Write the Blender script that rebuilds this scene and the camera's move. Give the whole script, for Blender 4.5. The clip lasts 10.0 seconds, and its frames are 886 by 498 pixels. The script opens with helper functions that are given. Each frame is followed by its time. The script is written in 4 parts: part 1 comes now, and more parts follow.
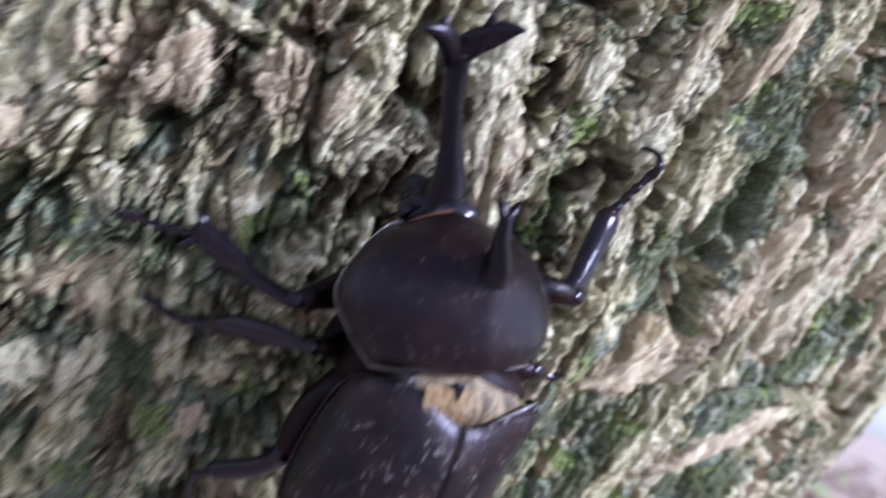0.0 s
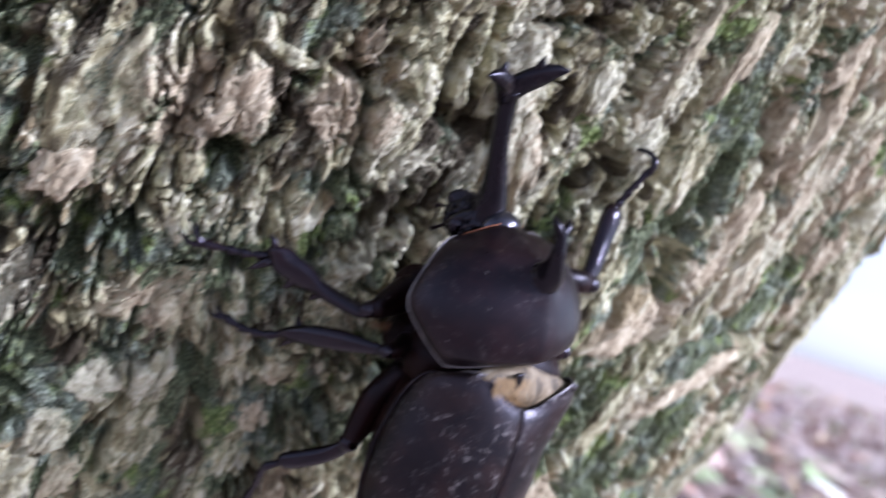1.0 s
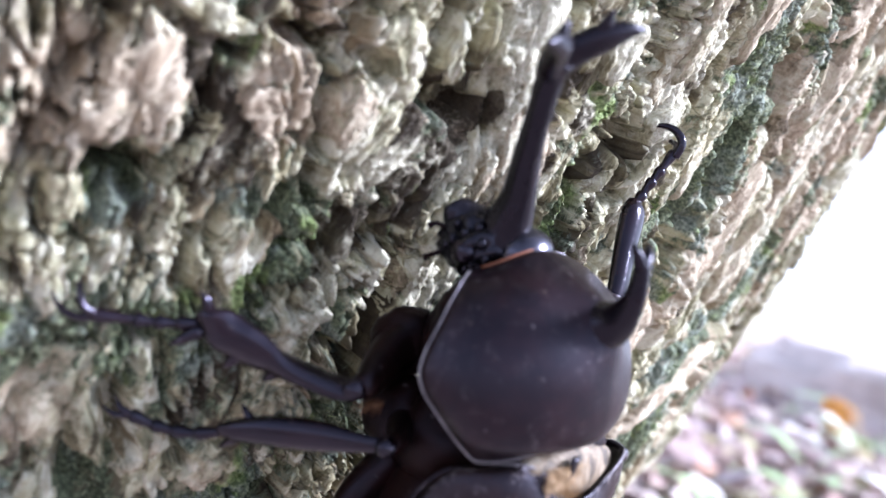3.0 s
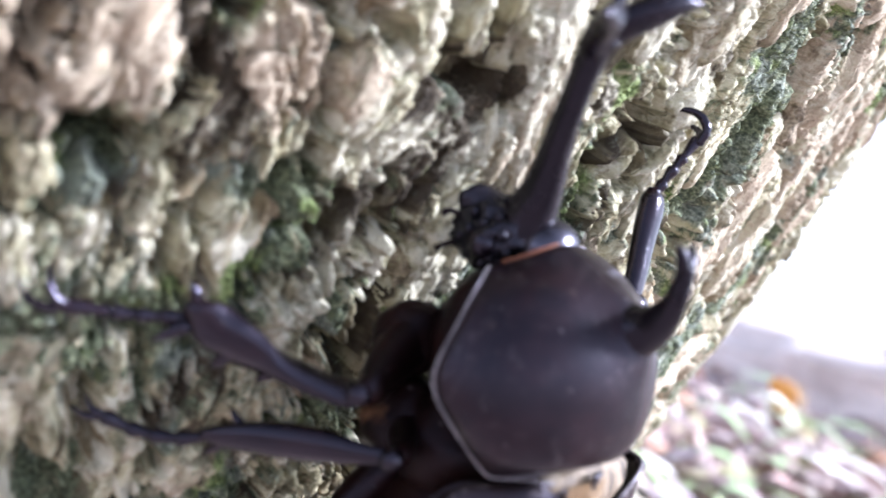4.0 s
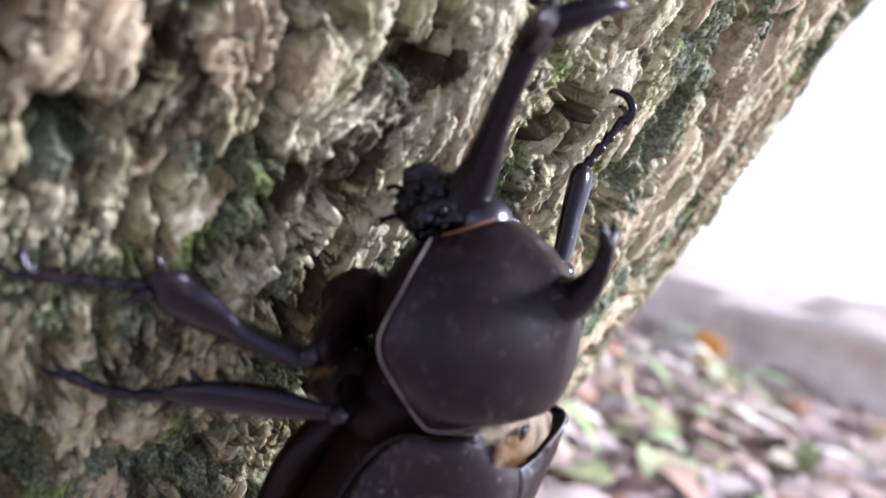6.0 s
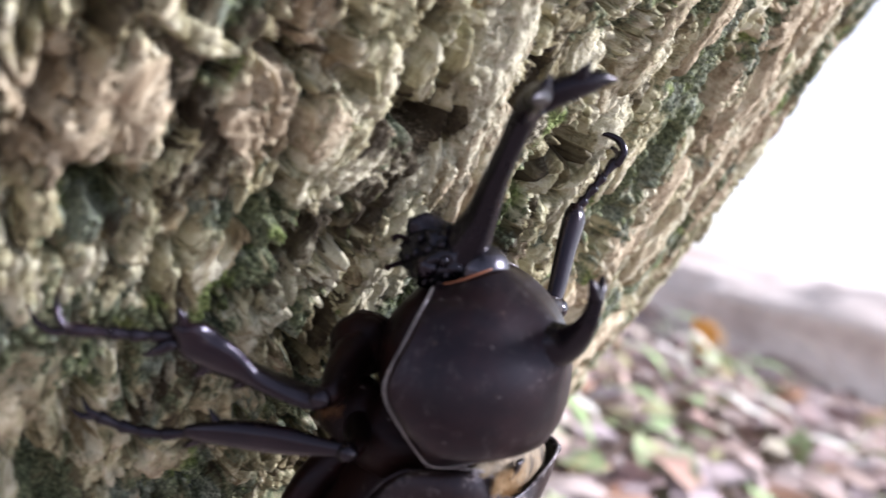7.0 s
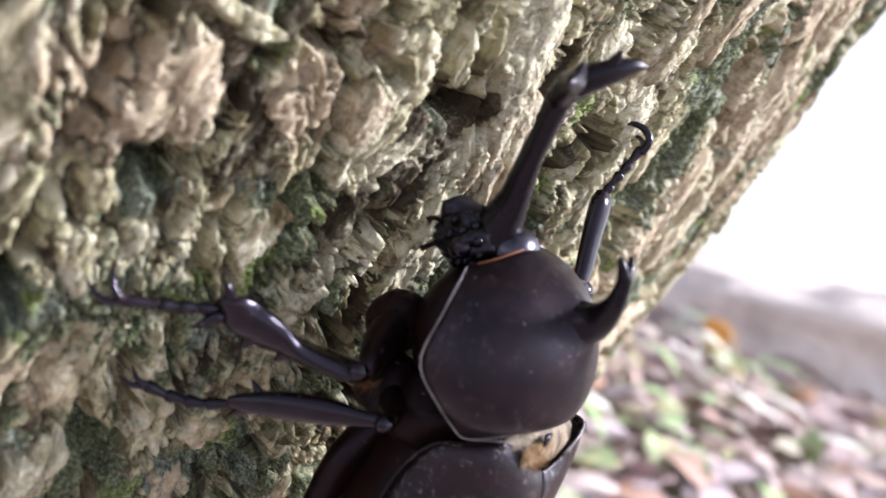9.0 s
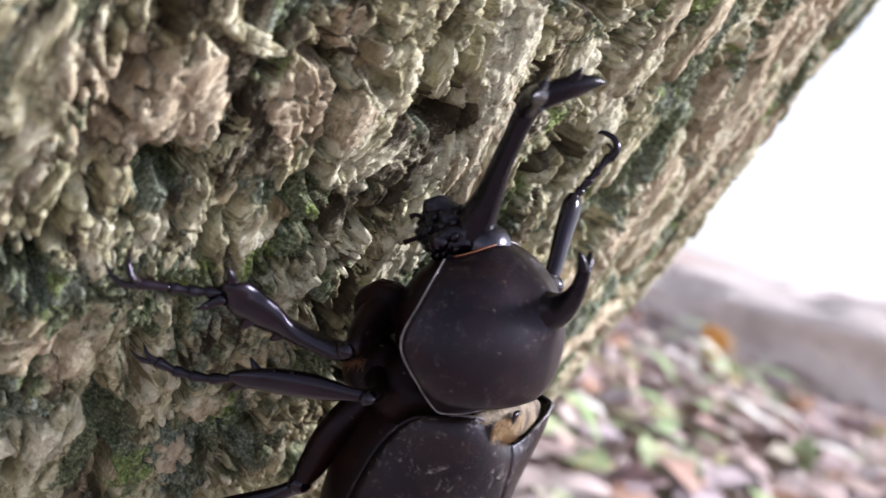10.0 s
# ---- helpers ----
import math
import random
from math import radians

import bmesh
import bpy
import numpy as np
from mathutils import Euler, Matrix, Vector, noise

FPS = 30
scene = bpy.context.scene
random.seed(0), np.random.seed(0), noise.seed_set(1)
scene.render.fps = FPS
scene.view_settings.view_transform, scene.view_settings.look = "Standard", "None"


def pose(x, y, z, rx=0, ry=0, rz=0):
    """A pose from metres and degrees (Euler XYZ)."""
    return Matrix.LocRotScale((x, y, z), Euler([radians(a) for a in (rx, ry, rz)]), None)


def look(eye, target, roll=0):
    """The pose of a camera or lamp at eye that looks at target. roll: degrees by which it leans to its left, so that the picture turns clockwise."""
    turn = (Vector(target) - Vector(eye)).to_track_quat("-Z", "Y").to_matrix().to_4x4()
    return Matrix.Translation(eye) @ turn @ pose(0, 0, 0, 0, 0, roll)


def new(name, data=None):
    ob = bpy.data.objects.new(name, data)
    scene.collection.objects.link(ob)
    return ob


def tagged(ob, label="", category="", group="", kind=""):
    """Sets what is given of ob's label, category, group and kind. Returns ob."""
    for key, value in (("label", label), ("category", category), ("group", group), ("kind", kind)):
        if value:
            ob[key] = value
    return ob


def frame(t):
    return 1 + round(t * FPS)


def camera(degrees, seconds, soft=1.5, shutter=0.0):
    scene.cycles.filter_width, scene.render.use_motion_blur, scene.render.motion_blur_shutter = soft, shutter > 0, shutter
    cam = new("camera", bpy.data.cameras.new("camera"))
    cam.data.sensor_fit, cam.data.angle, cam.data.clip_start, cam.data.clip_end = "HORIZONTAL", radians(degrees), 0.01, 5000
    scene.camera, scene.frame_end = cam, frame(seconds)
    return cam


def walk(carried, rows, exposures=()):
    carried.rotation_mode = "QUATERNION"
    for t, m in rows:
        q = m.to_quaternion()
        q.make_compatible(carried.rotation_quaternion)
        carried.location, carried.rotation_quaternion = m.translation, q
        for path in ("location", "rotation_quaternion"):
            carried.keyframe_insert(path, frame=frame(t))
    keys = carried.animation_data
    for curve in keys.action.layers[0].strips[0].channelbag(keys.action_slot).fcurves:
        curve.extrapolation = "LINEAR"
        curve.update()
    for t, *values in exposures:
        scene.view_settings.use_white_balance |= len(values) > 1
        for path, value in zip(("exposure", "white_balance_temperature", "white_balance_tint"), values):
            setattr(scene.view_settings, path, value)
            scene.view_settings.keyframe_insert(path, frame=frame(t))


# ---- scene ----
cam = camera(51.8, 10.0, soft=1.35, shutter=0.8)
PATH = [
    (0, (0.01872, -0.12604, 0.22240), (0.00741, 0.00344, 0.22448), 21.59),
    (0.5, (0.00832, -0.11868, 0.23395), (0.01157, 0.01128, 0.23432), 19.68),
    (1, (-0.01028, -0.14335, 0.22483), (-0.00024, -0.01376, 0.22327), 18.22),
    (1.5, (-0.02005, -0.14330, 0.22172), (-0.00486, -0.01421, 0.21993), 17.90),
    (2, (-0.01765, -0.12692, 0.22513), (0.00534, 0.00102, 0.22396), 16.69),
    (2.5, (-0.02497, -0.10865, 0.22892), (0.00623, 0.01754, 0.22747), 14.79),
    (4, (-0.03263, -0.08544, 0.22914), (0.01173, 0.03666, 0.22426), 16.69),
    (4.5, (-0.03558, -0.08331, 0.23017), (0.00911, 0.03863, 0.22426), 17.09),
    (5, (-0.03112, -0.08683, 0.23138), (0.01659, 0.03389, 0.22432), 17.52),
    (5.5, (-0.03445, -0.08907, 0.22899), (0.01814, 0.02956, 0.22111), 17.47),
    (7, (-0.04167, -0.09691, 0.23874), (0.01325, 0.02041, 0.22776), 17.91),
    (7.5, (-0.04695, -0.09627, 0.23633), (0.00733, 0.02125, 0.22443), 17.91),
    (8, (-0.04397, -0.09903, 0.23807), (0.00892, 0.01909, 0.22580), 17.80),
    (8.5, (-0.04617, -0.09581, 0.23581), (0.00655, 0.02235, 0.22324), 18.22),
    (9, (-0.04521, -0.10003, 0.23633), (0.00838, 0.01783, 0.22459), 18.39),
    (9.5, (-0.04892, -0.10566, 0.23537), (0.00500, 0.01213, 0.22437), 18.68),
    (10, (-0.04745, -0.11240, 0.23698), (0.00576, 0.00568, 0.22585), 19.11),
]
walk(cam, [(t, look(eye, target, roll)) for t, eye, target, roll in PATH],
     exposures=[(0.0, 0.92, 5250, 20), (0.5, 1.09, 5300, 20), (1.0, 0.99, 5300, 20), (1.5, 1.45, 5300, 20), (2.5, 1.60, 5200, 20), (5.0, 1.89, 5550, 19), (5.7, 1.37, 5650, 19),
                (6.8, 1.14, 5950, 17), (9.0, 1.32, 5950, 17), (10.0, 1.04, 5950, 17)])
cam.data.dof.use_dof = True
cam.data.dof.focus_distance = 0.128
cam.data.dof.aperture_fstop = 18.0

# ---------------------------------------------------------------- light
world = bpy.data.worlds.new("world")
scene.world = world
world.use_nodes = True
wn = world.node_tree
sky = wn.nodes.new("ShaderNodeTexSky")
sky.sky_type = "NISHITA"
sky.sun_disc = False
sky.sun_elevation = radians(32)
sky.sun_rotation = radians(106)
sky.air_density, sky.dust_density, sky.ozone_density = 1.0, 0.8, 1.0
wn.nodes["Background"].inputs["Strength"].default_value = 0.11
haze = wn.nodes.new("ShaderNodeHueSaturation")
haze.inputs["Saturation"].default_value = 0.2
wn.links.new(sky.outputs["Color"], haze.inputs["Color"])
wn.links.new(haze.outputs["Color"], wn.nodes["Background"].inputs["Color"])
sun = new("sun", bpy.data.lights.new("sun", "SUN"))
sun.data.energy, sun.data.angle, sun.data.color = 4.4, radians(16), (1.0, 0.95, 0.90)
sun.matrix_world = look((0.85, -0.25, 0.77), (0, 0, 0.22))

# ---------------------------------------------------------------- materials
MM = 0.001


def material(name, base, rough=0.6, metal=0.0):
    """A principled material with its node tree."""
    m = bpy.data.materials.new(name)
    m.use_nodes = True
    p = m.node_tree.nodes["Principled BSDF"]
    p.inputs["Base Color"].default_value = (*base, 1)
    p.inputs["Roughness"].default_value = rough
    p.inputs["Metallic"].default_value = metal
    return m, m.node_tree, p


def noise_node(t, scale, detail=6.0, rough=0.6, coords="Object", distortion=0.0, stretch=1.0):
    tc = t.nodes.new("ShaderNodeTexCoord")
    n = t.nodes.new("ShaderNodeTexNoise")
    n.inputs["Scale"].default_value, n.inputs["Detail"].default_value = scale, detail
    n.inputs["Roughness"].default_value, n.inputs["Distortion"].default_value = rough, distortion
    way = tc.outputs[coords]
    if stretch != 1.0:
        mp = t.nodes.new("ShaderNodeMapping")
        mp.inputs["Scale"].default_value = (1, stretch, 1)
        t.links.new(way, mp.inputs["Vector"])
        way = mp.outputs["Vector"]
    t.links.new(way, n.inputs["Vector"])
    return n.outputs["Fac"]


def ramp(t, fac, *stops):
    r = t.nodes.new("ShaderNodeValToRGB")
    e = r.color_ramp.elements
    while len(e) < len(stops):
        e.new(0.5)
    for el, (pos, col) in zip(e, stops):
        el.position, el.color = pos, (*col, 1) if len(col) == 3 else col
    t.links.new(fac, r.inputs["Fac"])
    return r.outputs["Color"]


def mix(t, fac, a, b, mode="MIX"):
    m = t.nodes.new("ShaderNodeMix")
    m.data_type, m.blend_type = "RGBA", mode
    for sock, v in ((m.inputs[0], fac), (m.inputs[6], a), (m.inputs[7], b)):
        if hasattr(v, "is_output"):
            t.links.new(v, sock)
        else:
            sock.default_value = v if isinstance(v, (int, float)) else (*v, 1)
    return m.outputs[2]


def math_node(t, op, a, b=0.0):
    m = t.nodes.new("ShaderNodeMath")
    m.operation, m.use_clamp = op, op == "MULTIPLY_ADD"
    for sock, v in zip(m.inputs, (a, b)):
        if hasattr(v, "is_output"):
            t.links.new(v, sock)
        else:
            sock.default_value = v
    return m.outputs[0]


def smooth_range(t, v, lo, hi):
    m = t.nodes.new("ShaderNodeMapRange")
    m.interpolation_type = "SMOOTHSTEP"
    m.inputs["From Min"].default_value, m.inputs["From Max"].default_value = lo, hi
    t.links.new(v, m.inputs["Value"])
    return m.outputs[0]


def bump(t, p, height, strength=0.5, distance=0.001):
    b = t.nodes.new("ShaderNodeBump")
    b.inputs["Strength"].default_value, b.inputs["Distance"].default_value = strength, distance
    t.links.new(height, b.inputs["Height"])
    t.links.new(b.outputs["Normal"], p.inputs["Normal"])


def attr(t, name):
    a = t.nodes.new("ShaderNodeAttribute")
    a.attribute_name = name
    return a.outputs["Fac"]


def bark_material():
    """Tan corky bark with rusty plates, grey-green lichen and dark green moss."""
    m, t, p = material("bark", (0.3, 0.23, 0.16), 0.85)
    coarse = noise_node(t, 90, 5, 0.6)
    grain = noise_node(t, 560, 9, 0.72, distortion=0.5, stretch=0.34)
    fine = noise_node(t, 1700, 6, 0.72)
    tone = attr(t, "tone")
    flake = math_node(t, "ADD", tone, math_node(t, "MULTIPLY", math_node(t, "SUBTRACT", coarse, 0.5), 0.5))
    col = ramp(t, flake, (0.14, (0.050, 0.040, 0.025)), (0.27, (0.145, 0.126, 0.074)), (0.37, (0.300, 0.275, 0.164)), (0.46, (0.520, 0.504, 0.355)),
               (0.54, (0.170, 0.166, 0.095)), (0.62, (0.430, 0.410, 0.265)), (0.72, (0.640, 0.630, 0.498)), (0.84, (0.270, 0.221, 0.133)))
    streak = ramp(t, grain, (0.27, (0.16, 0.13, 0.10)), (0.38, (0.52, 0.48, 0.42)), (0.47, (0.92, 0.90, 0.86)), (0.60, (1.0, 1.0, 1.0)), (0.72, (0.70, 0.68, 0.62)))
    col = mix(t, 0.9, col, streak, "MULTIPLY")
    rust = ramp(t, grain, (0.25, (0.08, 0.055, 0.034)), (0.40, (0.27, 0.215, 0.145)), (0.52, (0.43, 0.36, 0.255)), (0.68, (0.62, 0.56, 0.43)))
    col = mix(t, smooth_range(t, math_node(t, "ADD", attr(t, "rust"), math_node(t, "MULTIPLY", math_node(t, "SUBTRACT", fine, 0.5), 1.6)), 0.4, 1.0), col, rust)
    pale = ramp(t, fine, (0.3, (0.26, 0.25, 0.165)), (0.5, (0.44, 0.42, 0.31)), (0.7, (0.66, 0.63, 0.50)))
    col = mix(t, smooth_range(t, math_node(t, "ADD", attr(t, "pale"), math_node(t, "MULTIPLY", math_node(t, "SUBTRACT", grain, 0.5), 2.4)), 0.65, 1.25), col, pale)
    green = ramp(t, fine, (0.28, (0.010, 0.015, 0.010)), (0.42, (0.042, 0.052, 0.030)), (0.54, (0.125, 0.145, 0.08)), (0.70, (0.33, 0.36, 0.22)))
    bluish = ramp(t, fine, (0.28, (0.02, 0.028, 0.022)), (0.46, (0.11, 0.13, 0.10)), (0.68, (0.40, 0.44, 0.35)))
    green = mix(t, smooth_range(t, noise_node(t, 130, 3, 0.5), 0.48, 0.62), green, bluish)
    lime = ramp(t, fine, (0.3, (0.025, 0.04, 0.01)), (0.45, (0.11, 0.15, 0.045)), (0.62, (0.28, 0.34, 0.13)))
    green = mix(t, smooth_range(t, noise_node(t, 95, 3, 0.55), 0.56, 0.64), green, lime)
    col = mix(t, smooth_range(t, math_node(t, "ADD", attr(t, "moss"), math_node(t, "MULTIPLY", math_node(t, "SUBTRACT", grain, 0.5), 3.0)), 0.35, 0.95), col, green)
    tc = t.nodes.new("ShaderNodeTexCoord")
    mp = t.nodes.new("ShaderNodeMapping")
    mp.inputs["Scale"].default_value = (1, 0.45, 1)
    wob = t.nodes.new("ShaderNodeTexNoise")
    wob.inputs["Scale"].default_value, wob.inputs["Detail"].default_value = 350, 4
    add = t.nodes.new("ShaderNodeMix")
    add.data_type, add.blend_type = "RGBA", "LINEAR_LIGHT"
    add.inputs[0].default_value = 0.004
    vor = t.nodes.new("ShaderNodeTexVoronoi")
    vor.feature = "DISTANCE_TO_EDGE"
    vor.inputs["Scale"].default_value = 330
    t.links.new(tc.outputs["Object"], mp.inputs["Vector"])
    t.links.new(tc.outputs["Object"], wob.inputs["Vector"])
    t.links.new(mp.outputs["Vector"], add.inputs[6])
    t.links.new(wob.outputs["Color"], add.inputs[7])
    t.links.new(add.outputs[2], vor.inputs["Vector"])
    crack = smooth_range(t, vor.outputs["Distance"], 0.0, 0.16)
    speck = noise_node(t, 2600, 2, 0.5)
    col = mix(t, math_node(t, "MULTIPLY", smooth_range(t, speck, 0.62, 0.72), 0.3), col, (0.05, 0.035, 0.02))
    t.links.new(col, p.inputs["Base Color"])
    h = math_node(t, "ADD", math_node(t, "MULTIPLY", grain, 0.9), math_node(t, "MULTIPLY", fine, 0.25))
    h = math_node(t, "ADD", h, math_node(t, "MULTIPLY", crack, 0.2))
    bump(t, p, h, 0.8, 0.0006)
    p.inputs["Specular IOR Level"].default_value = 0.3
    return m


def chitin_material(name, low, high, rough, bumps, bump_scale, gloss=0.3, scuff=0.0):
    """Dark polished beetle shell with a faint reddish cast, scuffs and fine pitting."""
    m, t, p = material(name, low, rough)
    big = noise_node(t, 160, 4, 0.6)
    col = mix(t, smooth_range(t, big, 0.4, 0.65), low, high)
    dust = noise_node(t, 900, 3, 0.6)
    col = mix(t, math_node(t, "MULTIPLY", smooth_range(t, dust, 0.66, 0.74), 0.10), col, (0.22, 0.17, 0.13))
    fleck = noise_node(t, 1250, 0, 0.5)
    col = mix(t, math_node(t, "MULTIPLY", smooth_range(t, fleck, 0.83, 0.87), 0.25), col, (0.24, 0.22, 0.22))
    if scuff:
        rub = math_node(t, "MULTIPLY", smooth_range(t, noise_node(t, 240, 6, 0.75, distortion=1.5), 0.51, 0.68), smooth_range(t, noise_node(t, 1500, 4, 0.7, stretch=0.4), 0.45, 0.65))
        col = mix(t, math_node(t, "MULTIPLY", rub, scuff), col, (0.20, 0.18, 0.18))
    t.links.new(col, p.inputs["Base Color"])
    r = t.nodes.new("ShaderNodeMapRange")
    r.inputs["To Min"].default_value, r.inputs["To Max"].default_value = rough - 0.06, rough + 0.1
    t.links.new(noise_node(t, 300, 5, 0.65), r.inputs["Value"])
    t.links.new(r.outputs[0], p.inputs["Roughness"])
    bump(t, p, noise_node(t, bump_scale, 4, 0.6), bumps, 0.0003)
    p.inputs["Specular IOR Level"].default_value = gloss
    p.inputs["Specular Tint"].default_value = (0.80, 0.77, 1.0, 1)
    return m


def membrane_material():
    """Tan skin with brown folds."""
    m, t, p = material("wing_membrane", (0.2, 0.14, 0.08), 0.7)
    n = noise_node(t, 420, 6, 0.65, distortion=0.6, stretch=0.4)
    t.links.new(ramp(t, n, (0.34, (0.025, 0.017, 0.01)), (0.46, (0.11, 0.08, 0.048)), (0.56, (0.20, 0.155, 0.10)), (0.7, (0.32, 0.28, 0.22))), p.inputs["Base Color"])
    bump(t, p, n, 0.7, 0.0006)
    return m


BARK = bark_material()
SHELL = chitin_material("shell", (0.004, 0.0022, 0.003), (0.0095, 0.004, 0.0046), 0.29, 0.12, 2200, 0.27, 0.2)
HORN = chitin_material("horn", (0.0025, 0.0018, 0.0028), (0.005, 0.003, 0.004), 0.24, 0.12, 1800, 0.24)
ELYTRA = chitin_material("elytra", (0.0035, 0.0026, 0.003), (0.013, 0.0068, 0.0058), 0.31, 0.2, 1600, 0.28, 0.9)
HEAD = chitin_material("head", (0.003, 0.003, 0.004), (0.006, 0.005, 0.006), 0.2, 0.5, 1100)
LEG = chitin_material("leg", (0.003, 0.0018, 0.003), (0.007, 0.003, 0.0036), 0.11, 0.14, 1300, 0.36)
FEMUR = chitin_material("femur", (0.004, 0.0018, 0.0016), (0.010, 0.003, 0.0026), 0.32, 0.2, 1100, 0.16)
BELLY = chitin_material("belly", (0.005, 0.0025, 0.0022), (0.011, 0.004, 0.003), 0.45, 0.3, 900, 0.12)
# pale grey base stands in for light reflected along the dark shell edges
RIM_SHEEN = chitin_material("rim_sheen", (0.11, 0.10, 0.105), (0.26, 0.24, 0.245), 0.25, 0.1, 900)
COLLAR = chitin_material("collar", (0.006, 0.006, 0.008), (0.014, 0.013, 0.016), 0.2, 0.15, 900, 0.8)
ORANGE = material("orange_membrane", (0.17, 0.055, 0.022), 0.5)[0]
FUZZ = material("golden_hair", (0.34, 0.23, 0.12), 0.8)[0]
MEMBRANE = membrane_material()
BRISTLE = material("bristle", (0.15, 0.07, 0.03), 0.5)[0]


def ground_material():
    m, t, p = material("leaf_mould", (0.2, 0.16, 0.13), 0.95)
    a = noise_node(t, 14, 8, 0.65)
    col = ramp(t, a, (0.3, (0.244, 0.183, 0.165)), (0.48, (0.366, 0.287, 0.262)), (0.62, (0.488, 0.403, 0.372)), (0.8, (0.610, 0.525, 0.500)))
    t.links.new(col, p.inputs["Base Color"])
    bump(t, p, a, 0.8, 0.02)
    return m


def leaf_material(name, *stops):
    """Leaf colours vary from leaf to leaf, with soft veins and blotches."""
    m, t, p = material(name, stops[0], 0.55)
    g = t.nodes.new("ShaderNodeNewGeometry")
    cols = ramp(t, g.outputs["Random Per Island"], *[(i / max(1, len(stops) - 1), c) for i, c in enumerate(stops)])
    blot = noise_node(t, 60, 5, 0.6)
    t.links.new(mix(t, math_node(t, "MULTIPLY", smooth_range(t, blot, 0.45, 0.7), 0.5), cols, (0.22, 0.16, 0.14)), p.inputs["Base Color"])
    return m


SOIL = ground_material()
MOSS = leaf_material("moss", (0.035, 0.055, 0.02), (0.08, 0.12, 0.035), (0.05, 0.075, 0.04), (0.14, 0.19, 0.06), (0.22, 0.25, 0.12))
DRY = leaf_material("dry_leaf", (0.378, 0.268, 0.226), (0.451, 0.342, 0.305), (0.293, 0.213, 0.220), (0.525, 0.439, 0.415), (0.415, 0.342, 0.378), (0.464, 0.256, 0.159), (0.329, 0.439, 0.207), (0.549, 0.451, 0.403))
GREEN = leaf_material("green_leaf", (0.244, 0.390, 0.146), (0.366, 0.488, 0.244))
PALE = leaf_material("bleached_leaf", (0.80, 0.76, 0.70), (0.72, 0.74, 0.66))
GOLD = leaf_material("orange_leaf", (0.85, 0.38, 0.06), (0.80, 0.45, 0.12))


def rock_material():
    m, t, p = material("grey_rock", (0.35, 0.34, 0.36), 0.9)
    a = noise_node(t, 9, 8, 0.6)
    t.links.new(ramp(t, a, (0.3, (0.488, 0.421, 0.397)), (0.5, (0.634, 0.555, 0.525)), (0.75, (0.769, 0.689, 0.659))), p.inputs["Base Color"])
    bump(t, p, a, 0.6, 0.02)
    return m


ROCK = rock_material()

# ---------------------------------------------------------------- helpers


def mesh_from(name, verts, faces, mat, smooth=True):
    me = bpy.data.meshes.new(name)
    me.from_pydata([tuple(v) for v in verts], [], faces)
    me.materials.append(mat)
    if smooth:
        me.polygons.foreach_set("use_smooth", [True] * len(me.polygons))
    me.update()
    return me


def part(name, me, parent, label=""):
    ob = new(name, me)
    ob.parent = parent
    return tagged(ob, label) if label else ob


def grid_faces(rows, cols, closed=False):
    out = []
    for i in range(rows - 1):
        for j in range(cols if closed else cols - 1):
            k = (j + 1) % cols
            out.append((i * cols + j, i * cols + k, (i + 1) * cols + k, (i + 1) * cols + j))
    return out


def catmull(points, n):
    """A smooth line through points (rows of any width), n steps to a span."""
    p = np.array(points, float)
    p = np.vstack([2 * p[0] - p[1], p, 2 * p[-1] - p[-2]])
    out = []
    for i in range(1, len(p) - 2):
        for t in np.linspace(0, 1, n, endpoint=False):
            a, b, c, d = p[i - 1:i + 3]
            out.append(0.5 * (2 * b + (c - a) * t + (2 * a - 5 * b + 4 * c - d) * t * t + (3 * b - a - 3 * c + d) * t ** 3))
    out.append(p[-2])
    return np.array(out)


def tube(name, rows, mat, side=(0, 0, 1), sides=14, n=5, flat=1.0):
    """A tapering tube through rows of (x, y, z, radius) in millimetres; flat squeezes it along side."""
    line = catmull(rows, n)
    pts, rad = line[:, :3], np.maximum(line[:, 3], 0.02)
    tan = np.gradient(pts, axis=0)
    tan /= np.linalg.norm(tan, axis=1)[:, None] + 1e-9
    verts = []
    for p, t, r in zip(pts, tan, rad):
        u = np.cross(t, side)
        u /= np.linalg.norm(u) + 1e-9
        w = np.cross(u, t)
        for k in range(sides):
            a = 2 * math.pi * k / sides
            verts.append((p + r * (math.cos(a) * u + flat * math.sin(a) * w)) * MM)
    faces = grid_faces(len(pts), sides, True)
    faces.append(tuple(range(sides))[::-1])
    faces.append(tuple(range((len(pts) - 1) * sides, len(pts) * sides)))
    return mesh_from(name, verts, faces, mat)


# ---------------------------------------------------------------- tree trunk
R = 268.07                                   # trunk radius, mm
AXIS, OUT, ROUND = Vector((0.39209, -0.08575, 0.91592)), Vector((0.39276, -0.88473, -0.25097)), Vector((0.83187, 0.45814, -0.31321))
FOOT = Vector((-0.10929, 0.24619, 0.28983))
TRUNK_M = Matrix.Translation(FOOT) @ Matrix((ROUND, AXIS, OUT)).transposed().to_4x4()
rng = np.random.default_rng(7)


def hashed(i, j, seed):
    h = (i.astype(np.int64) * 374761393 + j.astype(np.int64) * 668265263 + seed * 1442695041) & 0xFFFFFFFF
    h = ((h ^ (h >> 13)) * 1274126177) & 0xFFFFFFFF
    return ((h ^ (h >> 16)) & 0xFFFFFF) / float(0x1000000)


